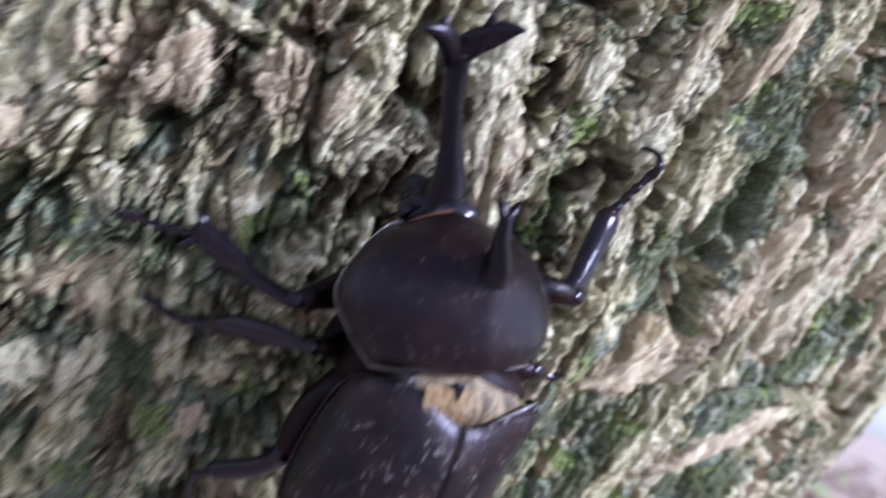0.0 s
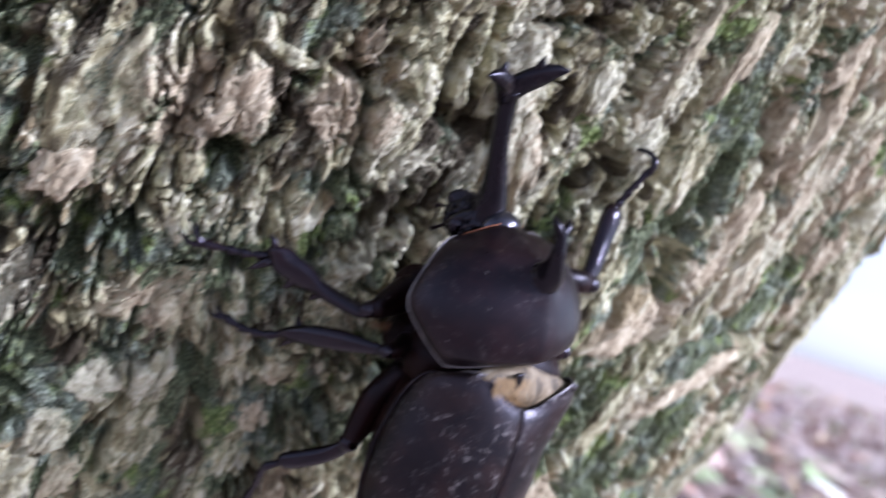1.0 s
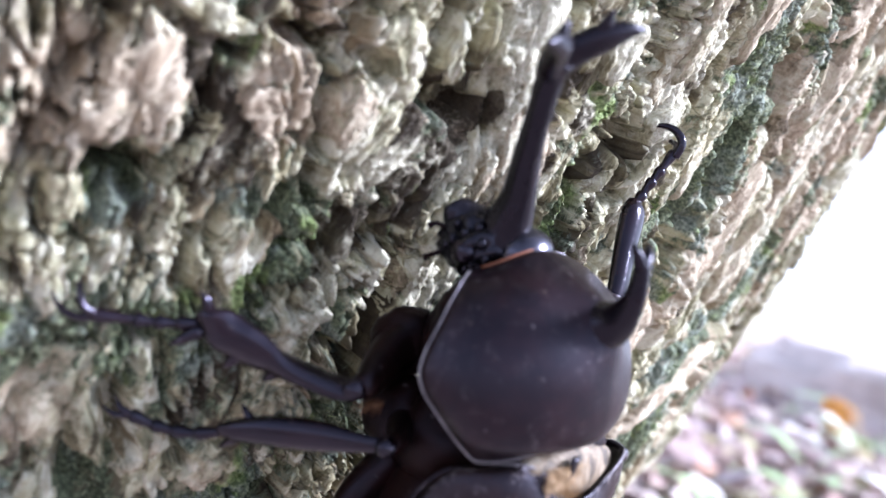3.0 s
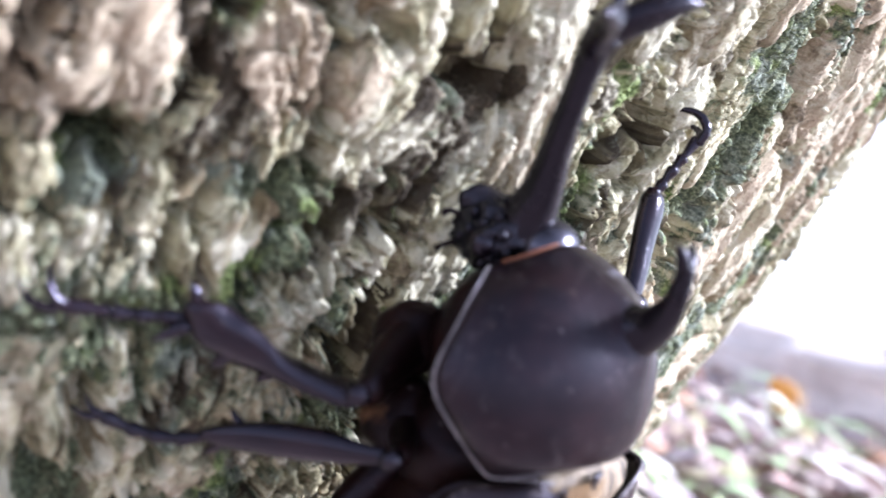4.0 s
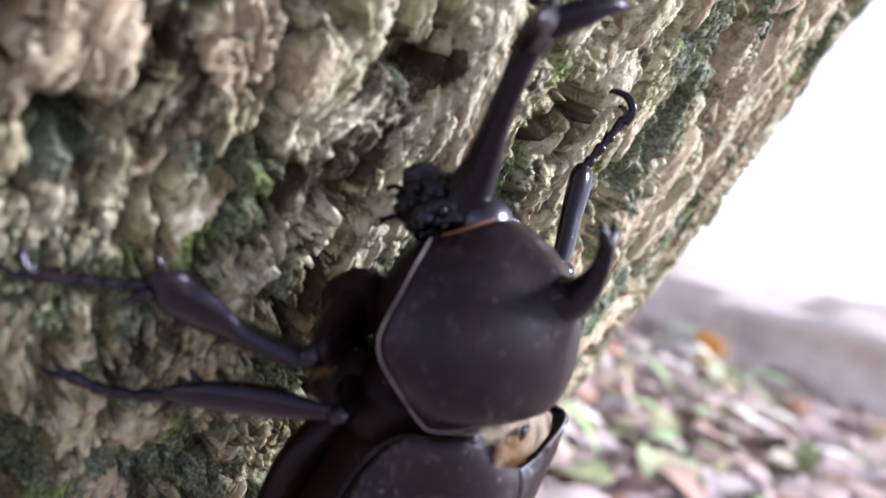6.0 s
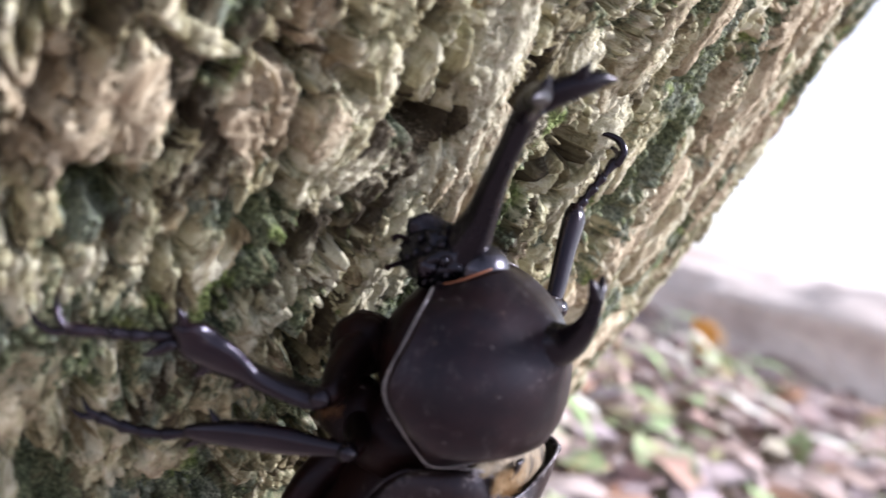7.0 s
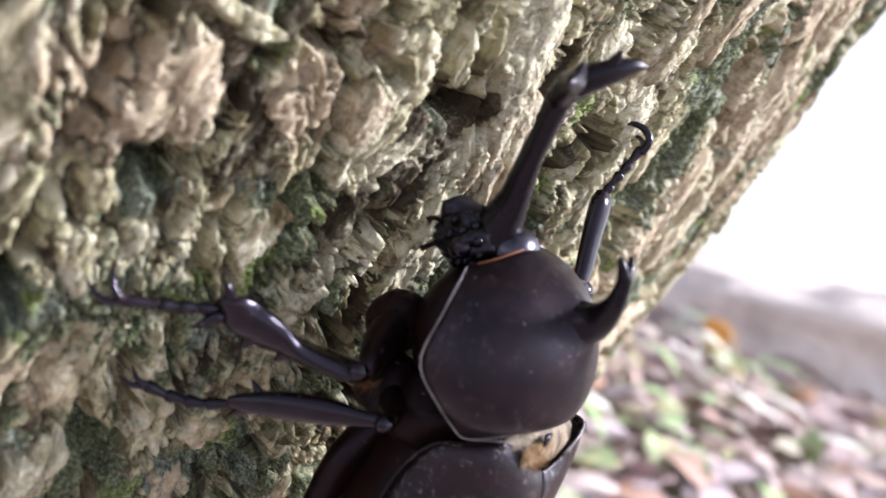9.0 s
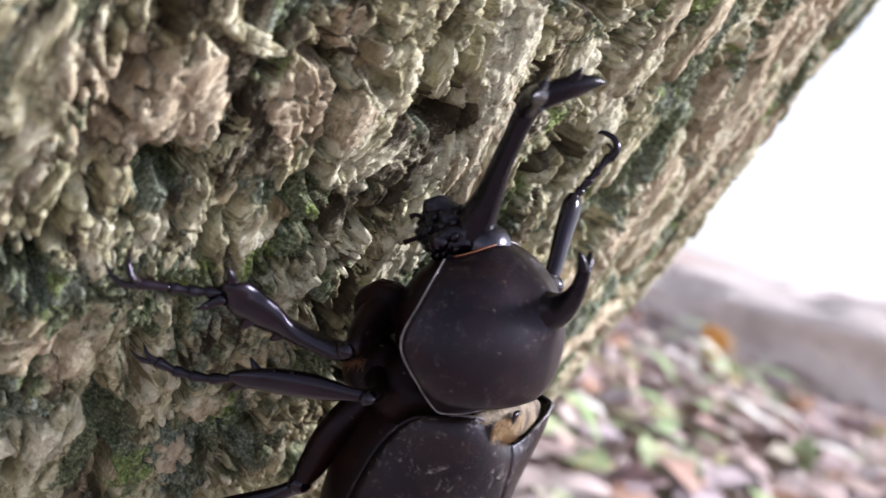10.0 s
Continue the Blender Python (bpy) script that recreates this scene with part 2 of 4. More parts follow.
def value_noise(x, y, seed):
    i, j = np.floor(x), np.floor(y)
    u, v = x - i, y - j
    u, v = u * u * u * (u * (6 * u - 15) + 10), v * v * v * (v * (6 * v - 15) + 10)
    a, b = hashed(i, j, seed), hashed(i + 1, j, seed)
    c, d = hashed(i, j + 1, seed), hashed(i + 1, j + 1, seed)
    return (a + (b - a) * u + (c - a) * v + (a - b - c + d) * u * v) * 2 - 1


def fbm(x, y, seed, octaves=4, gain=0.5):
    out, amp = 0.0, 1.0
    for k in range(octaves):
        out = out + amp * value_noise(x, y, seed + k)
        x, y, amp = x * 2.03 + 17.1, y * 2.03 - 9.2, amp * gain
    return out


def cells(x, y, seed):
    """Nearest and second distance to jittered points, a random number and the offset from the nearest."""
    i0, j0 = np.floor(x), np.floor(y)
    f1 = np.full(x.shape, 9.0)
    f2, who, dx, dy = f1.copy(), np.zeros(x.shape), np.zeros(x.shape), np.zeros(x.shape)
    for di in (-1, 0, 1):
        for dj in (-1, 0, 1):
            i, j = i0 + di, j0 + dj
            ox, oy = x - (i + 0.1 + 0.8 * hashed(i, j, seed)), y - (j + 0.1 + 0.8 * hashed(i, j, seed + 5))
            d = np.hypot(ox, oy)
            near = d < f1
            f2 = np.where(near, f1, np.minimum(f2, d))
            f1 = np.where(near, d, f1)
            who, dx, dy = np.where(near, hashed(i, j, seed + 9), who), np.where(near, ox, dx), np.where(near, oy, dy)
    return f1, f2, who, dx, dy


MARKS = []


def mark(kind, width, depth, *line):
    MARKS.append((kind, width, depth, np.array(line)))


# furrows, ridges and patches of moss, rust and lichen, as lines of (along, around) in mm on the trunk
mark("groove", 3.2, 5, (-15.2, -38.7), (-6.0, -41.5), (5.2, -44.2))
mark("groove", 1.6, 5, (7.0, -32.2), (0.2, -28.9), (-4.9, -30.0))
mark("groove", 1.4, 5, (7.8, -39.3), (7.7, -34.1), (8.8, -30.0))
mark("groove", 1.5, 8, (30.4, -15.6), (24.8, -14.9), (19.8, -12.3))
mark("groove", 1.6, 4, (31.8, -9.7), (26.9, -7.8), (21.5, -5.1))
mark("groove", 2.4, 8, (18.3, -8.8), (19.3, -5.0))
mark("groove", 1, 7, (12.6, -3.0), (8.0, -2.7), (4.2, -1.2), (0.9, 1.7))
mark("groove", 1.6, 9, (0.9, 1.7), (-4.6, 4.5), (-11.4, 7.3))
mark("groove", 1.1, 4, (2.4, -9.5), (-3.3, -7.6), (-5.8, -7.2))
mark("groove", 1, 4, (6.9, -6.1), (0.3, -4.5))
mark("groove", 1.1, 4, (1.0, -18.0), (-6.5, -16.2))
mark("groove", 1, 3, (7.8, -18.0), (3.6, -16.6))
mark("groove", 2, 7, (16.4, 23.3), (25.4, 17.6), (33.7, 19.6))
mark("groove", 2.6, 7, (29.4, 54.3), (40.1, 46.2), (49.8, 45.1))
mark("groove", 1.4, 4, (49.8, 45.1), (65.5, 40.0), (73.9, 39.7))
mark("groove", 1.3, 4, (35.1, -0.2), (37.2, 4.3), (27.8, 5.1))
mark("groove", 2, 6, (-8.0, -30.0), (-8.2, -33.6), (-10.3, -33.3))
mark("groove", 1.5, 5, (-31.0, -8.0), (-31.8, -5.2))
mark("groove", 1.5, 4, (-27.7, -20.7), (-34.4, -12.3), (-41.8, -10.3))
mark("groove", 1.2, 4, (-11.7, -9.7), (-7.4, -10.0))
mark("groove", 2.2, 5, (-11.2, -1.0), (-12.2, 5.4))
mark("groove", 1.6, 6, (-32.2, -55.1), (-25.5, -57.2), (-13.7, -61.5))
mark("groove", 2.2, 6, (-34.1, -40.0), (-30.9, -41.5), (-24.6, -43.3))
mark("groove", 1.4, 5, (-27.8, -33.3), (-23.4, -37.7))
mark("groove", 2, 5, (-38.6, -13.5), (-49.5, -6.8))
mark("groove", 1.6, 4, (-49.7, -19.3), (-63.4, -21.6))
mark("groove", 2.4, 7, (22.3, 55.8), (30.0, 48.0), (45.0, 48.0))
mark("groove", 2.6, 7, (31.4, 96.6), (19.5, 76.2), (6.2, 72.8))
mark("groove", 2, 5, (14.9, 134.6), (-0.9, 115.3))
mark("groove", 1.8, 5, (40.5, -8.4), (48.4, 0.4), (49.9, 5.7))
mark("groove", 1.2, 4, (22.8, 4.1), (9.6, 12.6))
mark("ridge", 5.5, 2.5, (-16.3, -41.9), (-9.7, -45.2), (-0.4, -50.3))
mark("ridge", 2.6, 2.2, (13.5, 9.9), (19.9, 2.3), (31.6, -5.3), (36.9, -8.0))
mark("ridge", 2.2, 1.8, (21.0, 35.1), (31.6, 28.3), (52.9, 18.0))
mark("ridge", 3.4, 2.5, (32.1, 77.5), (51.1, 72.1), (74.5, 71.6), (92.6, 69.9))
mark("ridge", 3, 3, (-20.9, 149.5), (15.8, 128.6), (45.7, 119.7), (76.2, 102.9))
mark("ridge", 3.2, 2, (28.3, 61.0), (46.0, 56.5), (72.7, 57.5))
mark("ridge", 2, 1.6, (-3.4, 11.4), (3.7, 7.0), (11.8, 1.9))
mark("moss", 5, 0.7, (-5.0, -27.9), (-6.4, -24.0))
mark("moss", 4, 0.8, (-8.2, -33.6), (-7.9, -35.3))
mark("moss", 5, 0.7, (-24.8, -27.8), (-21.7, -26.6))
mark("moss", 4, 0.9, (-25.4, -22.7), (-24.0, -26.2))
mark("moss", 7, 0.6, (-27.8, -27.5), (-25.9, -29.8))
mark("moss", 4, 0.6, (-6.3, -11.2), (-10.1, -4.7))
mark("moss", 5, 1, (27.1, 20.5), (21.1, 28.2))
mark("moss", 5, 1.1, (52.9, 39.7), (61.8, 36.4))
mark("moss", 4, 0.8, (48.2, 99.2))
mark("moss", 4, 0.6, (17.7, -18.4), (18.1, -21.1))
mark("moss", 5, 0.6, (-0.6, -16.3), (-1.5, -20.4))
mark("moss", 4, 0.6, (15.3, -27.4), (17.6, -22.7))
mark("moss", 5, 0.7, (-37.9, -11.9), (-39.0, -7.3))
mark("moss", 8, 1, (35.8, 82.3), (7.6, 90.7), (-14.8, 87.9))
mark("moss", 6, 0.9, (25.0, 39.9), (23.6, 44.8))
mark("moss", 7, 0.8, (-38.4, -20.5), (-23.4, -26.0))
mark("moss", 6, 0.7, (-55.0, -30.9), (-60.0, -22.1))
mark("moss", 6, 0.6, (-28.2, -38.1), (-26.8, -46.0))
mark("moss", 8, 0.6, (-17.3, -67.7), (-21.6, -61.1))
mark("moss", 5, 0.9, (60.6, 39.3), (53.1, 44.8))
mark("moss", 6, 0.6, (56.6, 117.4), (51.7, 86.4))
mark("moss", 6, 0.7, (41.9, -6.8), (35.7, -4.3))
mark("rust", 4, 1, (12.3, -24.7), (12.3, -24.2))
mark("rust", 4, 0.7, (18.9, -26.4), (18.5, -26.0))
mark("rust", 6, 0.5, (1.3, -36.0), (-2.0, -35.4))
mark("rust", 4, 0.7, (7.8, -24.7), (7.0, -21.4))
mark("rust", 3.5, 0.8, (18.3, -8.8), (19.3, -5.0))
mark("rust", 4, 0.6, (17.6, 4.9), (13.4, 8.0))
mark("rust", 5, 0.6, (51.0, 75.5), (69.6, 73.6))
mark("rust", 4, 0.6, (-3.4, -50.7), (-6.3, -47.8))
mark("rust", 4, 0.6, (-34.7, -2.5), (-35.9, -0.2))
mark("rust", 5, 0.4, (-34.9, -25.5), (-30.8, -23.7))
mark("rust", 4, 0.9, (-9.1, -39.9), (0.4, -43.2))
mark("rust", 4, 0.8, (2.0, 79.5), (20.8, 92.4))
mark("rust", 5, 0.7, (4.5, 48.4), (19.1, 58.6))
mark("rust", 6, 0.6, (32.4, 59.8), (70.1, 60.3))
mark("rust", 4, 0.8, (-50.5, 13.5), (-52.0, 16.3))
mark("rust", 5, 0.6, (-25.9, -51.4), (-21.7, -49.0))
mark("rust", 4, 0.5, (-48.6, -5.2), (-42.5, -7.9))
mark("rust", 4, 0.6, (-34.3, -24.9), (-32.8, -29.3))
mark("pale", 4.5, 1, (-49.9, -25.0), (-48.8, -25.3))
mark("pale", 5, 0.7, (-43.6, -45.0), (-41.9, -47.2))
mark("pale", 4, 0.8, (-60.1, -26.1), (-59.3, -26.7))
mark("pale", 3, 0.7, (-43.8, -19.5), (-44.6, -18.9))
mark("pale", 4, 0.6, (-69.8, -26.2), (-70.6, -25.6))
mark("pale", 4, 0.6, (-15.9, -12.6), (-19.0, -13.5))
mark("pale", 3, 0.8, (-9.2, -3.9), (-8.1, -2.7))
mark("pale", 3, 0.6, (37.7, 22.3), (37.3, 23.4))
mark("pale", 4, 0.6, (2.1, 7.8), (5.9, 5.5))
mark("pale", 5, 0.4, (22.6, 0.5), (31.2, -4.7))
mark("pale", 4, 0.5, (9.6, -35.9), (10.3, -33.3))
mark("pale", 4, 0.5, (-45.0, -17.5), (-44.1, -17.4))
mark("groove", 2.6, 7, (-8.3, -34.7), (-5.5, -29.8))
mark("groove", 1.2, 6, (-13.1, -11.5), (-8.7, -10.8))
mark("groove", 3, 9, (0.3, 2.4), (-6.3, 5.2), (-12.4, 7.2))
mark("groove", 1.2, 6, (-0.2, -3.8), (6.4, -5.4))
mark("groove", 1.2, 6, (-3.7, -8.4), (2.2, -9.2))
mark("groove", 1.1, 5, (-22.3, -19.2), (-18.5, -20.0))
mark("groove", 3, 6, (-27.3, -19.8), (-33.0, -13.1))
mark("groove", 3, 6, (-37.1, -16.8), (-41.6, -9.6))
mark("groove", 3.2, 8, (40.3, 49.1), (50.6, 44.3))
mark("groove", 2, 7, (25.0, 56.8), (31.3, 49.5))
mark("groove", 2.2, 6, (13.6, -28.5), (15.4, -23.9))
mark("groove", 2, 5, (17.1, -22.2), (17.3, -17.8))
mark("groove", 1.2, 5, (4.4, -15.3), (0.7, -14.4))
mark("groove", 1.2, 5, (0.7, -20.8), (-3.4, -19.4))
mark("groove", 1.4, 5, (-3.2, 11.9), (-8.1, 15.4))
mark("groove", 1, 4, (26.6, -5.8), (20.5, -1.2))
mark("groove", 1.2, 5, (29.9, 14.5), (34.2, 18.6))
mark("groove", 1.2, 4, (22.1, 53.0), (27.6, 44.2))
mark("groove", 1.5, 5, (-8.7, -22.6), (-14.0, -20.2))
mark("groove", 1.3, 5, (-17.8, -38.9), (-22.1, -37.5))
mark("groove", 1.3, 5, (-5.3, -22.3), (-9.6, -19.9))
mark("groove", 2.6, 8, (-33.2, -40.2), (-28.5, -42.8))
mark("groove", 2.4, 6, (-38.2, -52.6), (-37.4, -50.4))
mark("groove", 2, 5, (-14.2, -66.5), (-11.7, -62.1))
mark("groove", 1.6, 5, (-19.2, -66.4), (-21.6, -61.1))
mark("groove", 2.8, 7, (-7.6, -34.8), (-5.2, -31.3))
mark("groove", 1.3, 5, (2.2, -29.8), (6.6, -35.0))
mark("groove", 1.3, 5, (14.9, -21.6), (22.3, -23.6))
mark("groove", 2.2, 6, (-50.1, -5.7), (-39.4, -12.8))
mark("groove", 2, 5, (-56.4, -32.9), (-57.5, -37.9))
mark("groove", 2, 6, (-52.9, 8.7), (-45.5, 4.9))
mark("groove", 1.5, 5, (-41.0, -26.0), (-38.1, -25.2))
mark("groove", 1.6, 5, (-65.3, -32.3), (-60.8, -32.6))
mark("groove", 1.6, 5, (-62.4, -16.0), (-53.9, -18.2))
mark("groove", 1.4, 4, (49.2, 81.6), (62.9, 79.0))
mark("groove", 1.8, 5, (-5.5, 64.4), (3.2, 61.8))
mark("groove", 1.6, 5, (-35.1, 9.2), (-27.8, 8.0))
mark("pale", 6, 0.6, (32.1, 77.5), (51.1, 72.1), (74.5, 71.6), (90.8, 69.5))
mark("pale", 5, 0.5, (21.0, 35.1), (31.6, 28.3), (52.9, 18.0))
mark("pale", 5, 0.6, (24.7, 0.7), (34.0, -5.8))
mark("pale", 6, 0.5, (-18.8, 139.9), (15.8, 128.6), (45.7, 119.7), (74.2, 102.6))
mark("pale", 6, 0.5, (37.5, -6.4), (39.8, 17.7), (52.7, 20.6))
mark("rust", 5, 0.5, (22.4, 4.6), (33.6, -5.2))
mark("rust", 6, 0.6, (32.4, 74.0), (49.4, 71.7))
mark("moss", 9, 0.5, (-41.0, -5.4), (-57.0, -4.2))
mark("moss", 9, 0.4, (-49.8, -36.7), (-58.4, -32.4))
mark("moss", 6, 0.5, (-32.3, 5.2), (-32.8, 25.1))
mark("pale", 7, 0.45, (4.2, -11.7), (30.0, -13.9))
mark("pale", 6, 0.5, (-5.4, 11.7), (7.1, 3.9), (14.4, -0.2))
mark("pale", 6, 0.4, (-12.7, -4.2), (6.9, -7.5))
mark("pale", 5, 0.6, (18.0, 11.4), (31.3, -0.8), (41.0, -10.5))
mark("rust", 4, 0.5, (20.4, 9.4), (29.0, 1.0), (39.8, -9.2))
mark("pale", 7, 0.45, (-1.7, -19.2), (19.6, -21.6))
mark("pale", 6, 0.4, (31.3, 15.2), (50.6, 8.7))
mark("groove", 1.3, 7, (20.4, -12.4), (25.2, -13.8), (29.5, -15.5))
mark("groove", 1.6, 8, (21.4, -6.9), (26.5, -10.9), (32.4, -12.2), (37.3, -14.6))
mark("groove", 2.6, 8, (18.8, -10.0), (21.1, -5.1))
mark("groove", 1.6, 7, (29.0, 8.8), (30.8, 3.1), (37.4, 3.6))
mark("groove", 1.4, 7, (31.8, 24.9), (39.1, 16.7))
mark("groove", 1.3, 6, (6.3, -16.5), (12.1, -20.8), (17.8, -28.7))
mark("groove", 1, 5, (46.9, -1.2), (48.3, 6.0))
mark("groove", 1.6, 8, (29.3, 24.2), (34.7, 20.3))
mark("pale", 6, 0.35, (49.4, 39.5), (74.3, 36.9))
mark("pale", 5, 0.35, (62.5, 67.7), (83.7, 60.0))
mark("moss", 10, 0.35, (-15.0, -68.5), (-18.0, -58.2), (-30.6, -54.5))
mark("moss", 7, 0.3, (-19.6, -39.4), (-25.3, -28.8))
mark("moss", 6, 0.3, (-6.1, -49.2), (-15.3, -43.4))


def near_line(s, a, line, width):
    """Distance to a line of (along, around), within four widths."""
    d = np.full(s.shape, 1e3)
    lo, hi = line.min(0) - 4 * width, line.max(0) + 4 * width
    box = (s > lo[0]) & (s < hi[0]) & (a > lo[1]) & (a < hi[1])
    if not box.any():
        return d
    ps, pa = s[box], a[box]
    best = np.full(ps.shape, 1e3)
    for p, q in zip(line[:-1], line[1:]):
        v = q - p
        k = np.clip(((ps - p[0]) * v[0] + (pa - p[1]) * v[1]) / (v @ v + 1e-9), 0, 1)
        best = np.minimum(best, np.hypot(ps - p[0] - k * v[0], pa - p[1] - k * v[1]))
    d[box] = best
    return d


def grain(s, a):
    """Coordinates along and across the bark's twisting grain."""
    return s - 0.27 * a, a + 0.27 * s + 1.5 * np.sin(s / 23 + a / 31)


def terrace(x, step, edge):
    """Steps with flat treads and steep edges, like layered bark."""
    k = np.floor(x / step)
    f = x / step - k
    r = np.clip((f - edge) / (1 - edge), 0, 1)
    return step * (k + 0.22 * f + 0.78 * r * r * (3 - 2 * r))


def facets(g, q, long, wide, seed, step, lean, gap, gap_width):
    """Angular flakes long by wide: each has its own height and slope; open joints where gap says so."""
    f1, f2, who, dx, dy = cells(g / long, q / wide, seed)
    r1, r2 = (who * 7.13) % 1.0, (who * 13.7) % 1.0
    h = step * (who - 0.5) + lean * ((r1 - 0.5) * dy * 2 + (r2 - 0.5) * dx * 1.4)
    return h - gap * np.exp(-((f2 - f1) * wide / gap_width) ** 4), who


def bark(s, a):
    """Height over the mean trunk and the rust, moss, pale and tone amounts, all from place alone."""
    ws = s + 3.0 * fbm(s / 20, a / 12, 3, 3)
    wa = a + 1.6 * fbm(s / 22 + 40, a / 10, 11, 3) + 0.14 * fbm(s / 4 + 9, a / 3, 19, 3)
    g, q = grain(ws, wa)
    calm = np.clip((a - 22) / 30, 0, 1)
    split = np.clip(0.65 + 1.2 * fbm(g / 26, q / 9, 23, 2), 0.25, 1.3)
    h1, who = facets(g, q, 19, 6.5, 31, 0.8, 0.6, 3.2 * split, 0.5)
    h2, who2 = facets(g + 7, q + 3, 9.0, 3.6, 47, 0.6, 0.7, 2.4 * split, 0.36)
    h3, who3 = facets(g + 2, q, 3.8, 1.9, 59, 0.4, 0.5, 0.9 * split, 0.22)
    h4, who4 = facets(g, q + 1, 1.6, 0.95, 67, 0.22, 0.24, 0.12, 0.12)
    h5, who5 = facets(g, q, 40, 7.5, 37, 1.2, 0.8, 5.0 * split, 0.8)
    h = h1 * (1 - 0.7 * calm) + h5 * calm + h2 * (1 - 0.65 * calm) + (h3 + h4) * (1 - 0.6 * calm) + 0.8 * fbm(g / 46, q / 20, 21, 3)
    # fissures along the grain, long and deep, then shorter and finer
    v1, v2, v3 = fbm(g / 44, q / 7.0, 41, 3, 0.5), fbm(g / 17, q / 3.4, 43, 3, 0.5), fbm(g / 7.5, q / 1.7, 49, 3, 0.5)
    h = h - 5.0 * split * np.exp(-(v1 / 0.075) ** 4) - 2.8 * (1 - 0.5 * calm) * split * np.exp(-(v2 / 0.085) ** 4) - 0.8 * (1 - 0.7 * calm) * np.exp(-(v3 / 0.10) ** 2)
    h = h + terrace(1.1 * fbm(g / 19, q / 5, 53, 2), 0.45, 0.75) + 0.16 * fbm(g / 1.9, q / 0.8, 71, 4, 0.68)
    tone = 0.52 * who2 + 0.30 * who3 + 0.18 * who4 + 0.15 * fbm(g / 20, q / 8, 29, 2)
    tone = tone + calm * (0.55 * who5 + 0.2 - 0.45 * tone)
    tone = 0.46 + 1.2 * (tone - 0.56) + 0.2 * (who - 0.5)
    rust = 0.5 * np.clip(who * 1.6 - 0.95, 0, 1) + 0.35 * (who2 > 0.8) + 0.9 * calm * (who5 > 0.72)
    pale = 0.5 * np.clip(fbm(s / 9, a / 8, 91, 3), 0, 1) + 0.35 * (who2 < 0.25) + 0.3 * (who3 > 0.8)
    moss = 0.24 + 0.10 * calm + 1.15 * fbm(s / 9, a / 6.5, 101, 4, 0.6) - 0.07 * h
    wob = 0.6 * fbm(s / 3.5, a / 3.5, 113, 3)
    cut = np.zeros(s.shape)
    for kind, width, depth, line in MARKS:
        d = near_line(s, a, line, width) + wob * min(width, 2.5) * 0.5
        k = np.exp(-(np.maximum(d, 0) / width) ** 2 * 0.9)
        if kind == "groove":
            cut = np.maximum(cut, depth * 0.85 * np.exp(-(np.maximum(d, 0) / (0.55 * width)) ** 4))
            rust, pale = rust * (1 - 0.6 * k), pale * (1 - k)
        elif kind == "ridge":
            h = h + 0.5 * depth * k
            pale, moss = pale + 0.35 * k, moss - 0.5 * k
        elif kind == "moss":
            moss = moss + depth * k
        elif kind == "rust":
            rust, moss = rust + depth * k, moss - 0.5 * k
        else:
            pale, moss = pale + depth * k, moss - 0.4 * k
    return h, cut, rust, moss, pale, tone


def smooth(x, lo, hi):
    k = np.clip((x - lo) / (hi - lo), 0, 1)
    return k * k * (3 - 2 * k)


def on_trunk(s, a, h):
    """The trunk is not quite round: it swells and tapers a little beyond the beetle, then falls away."""
    th = a / R
    h = h + smooth(a, 50, 110) * (3.0 - 0.05 * np.clip(s, -100, 140)) * (1 - smooth(a, 300, 500)) - 7.0 * smooth(a, 125, 165) * (1 - smooth(a, 600, 1100))
    return np.stack([(R + h) * np.sin(th), s, (R + h) * np.cos(th)], -1) * MM


def set_marks(me, **values):
    for name, v in values.items():
        v = np.resize(np.append(v.ravel(), 0.5), len(me.vertices)) if v.size < len(me.vertices) else v.ravel()
        me.attributes.new(name, "FLOAT", "POINT").data.foreach_set("value", np.ascontiguousarray(v, np.float32))


def trunk_wall():
    fine = 0.30
    s = np.concatenate([np.linspace(-900, -98, 60, endpoint=False), np.arange(-98, 128, fine), np.linspace(128, 2000, 90)])
    a0, a1 = -96.0, 176.0
    a = np.concatenate([np.arange(a0, a1, fine), np.linspace(a1, a0 + 2 * math.pi * R, 110, endpoint=False)])
    S, A = np.meshgrid(s, a, indexing="ij")
    h, cut, rust, moss, pale, tone = bark(S, A)
    h = h - cut
    taper = np.where(S > 200, -(S - 200) * 0.03, 0) + np.where(S < -250, ((-S - 250) / 100.0) ** 2 * 1.5, 0)
    v = on_trunk(S, A, h + taper).reshape(-1, 3)
    n, m = len(s), len(a)
    me = bpy.data.meshes.new("trunk")
    v = np.vstack([v, [[0, 2.0, 0.0]]])
    idx = np.arange(n * m).reshape(n, m)
    nxt = np.roll(idx, -1, axis=1)
    quads = np.stack([idx[:-1], nxt[:-1], nxt[1:], idx[1:]], -1).reshape(-1, 4)
    top = idx[-1].reshape(-1, 1)
    cap = np.hstack([top, np.roll(top, -1), np.full_like(top, n * m)])
    me.vertices.add(len(v))
    me.vertices.foreach_set("co", v.ravel().astype(np.float32))
    me.loops.add(quads.size + cap.size)
    me.loops.foreach_set("vertex_index", np.concatenate([quads.ravel(), cap.ravel()]).astype(np.int32))
    me.polygons.add(len(quads) + len(cap))
    me.polygons.foreach_set("loop_start", np.concatenate([np.arange(0, quads.size, 4), quads.size + np.arange(0, cap.size, 3)]).astype(np.int32))
    me.polygons.foreach_set("use_smooth", np.ones(len(quads) + len(cap), bool))
    me.materials.append(BARK)
    me.update(calc_edges=True)
    me.validate()
    set_marks(me, rust=rust, moss=moss, pale=pale, tone=tone)
    return me


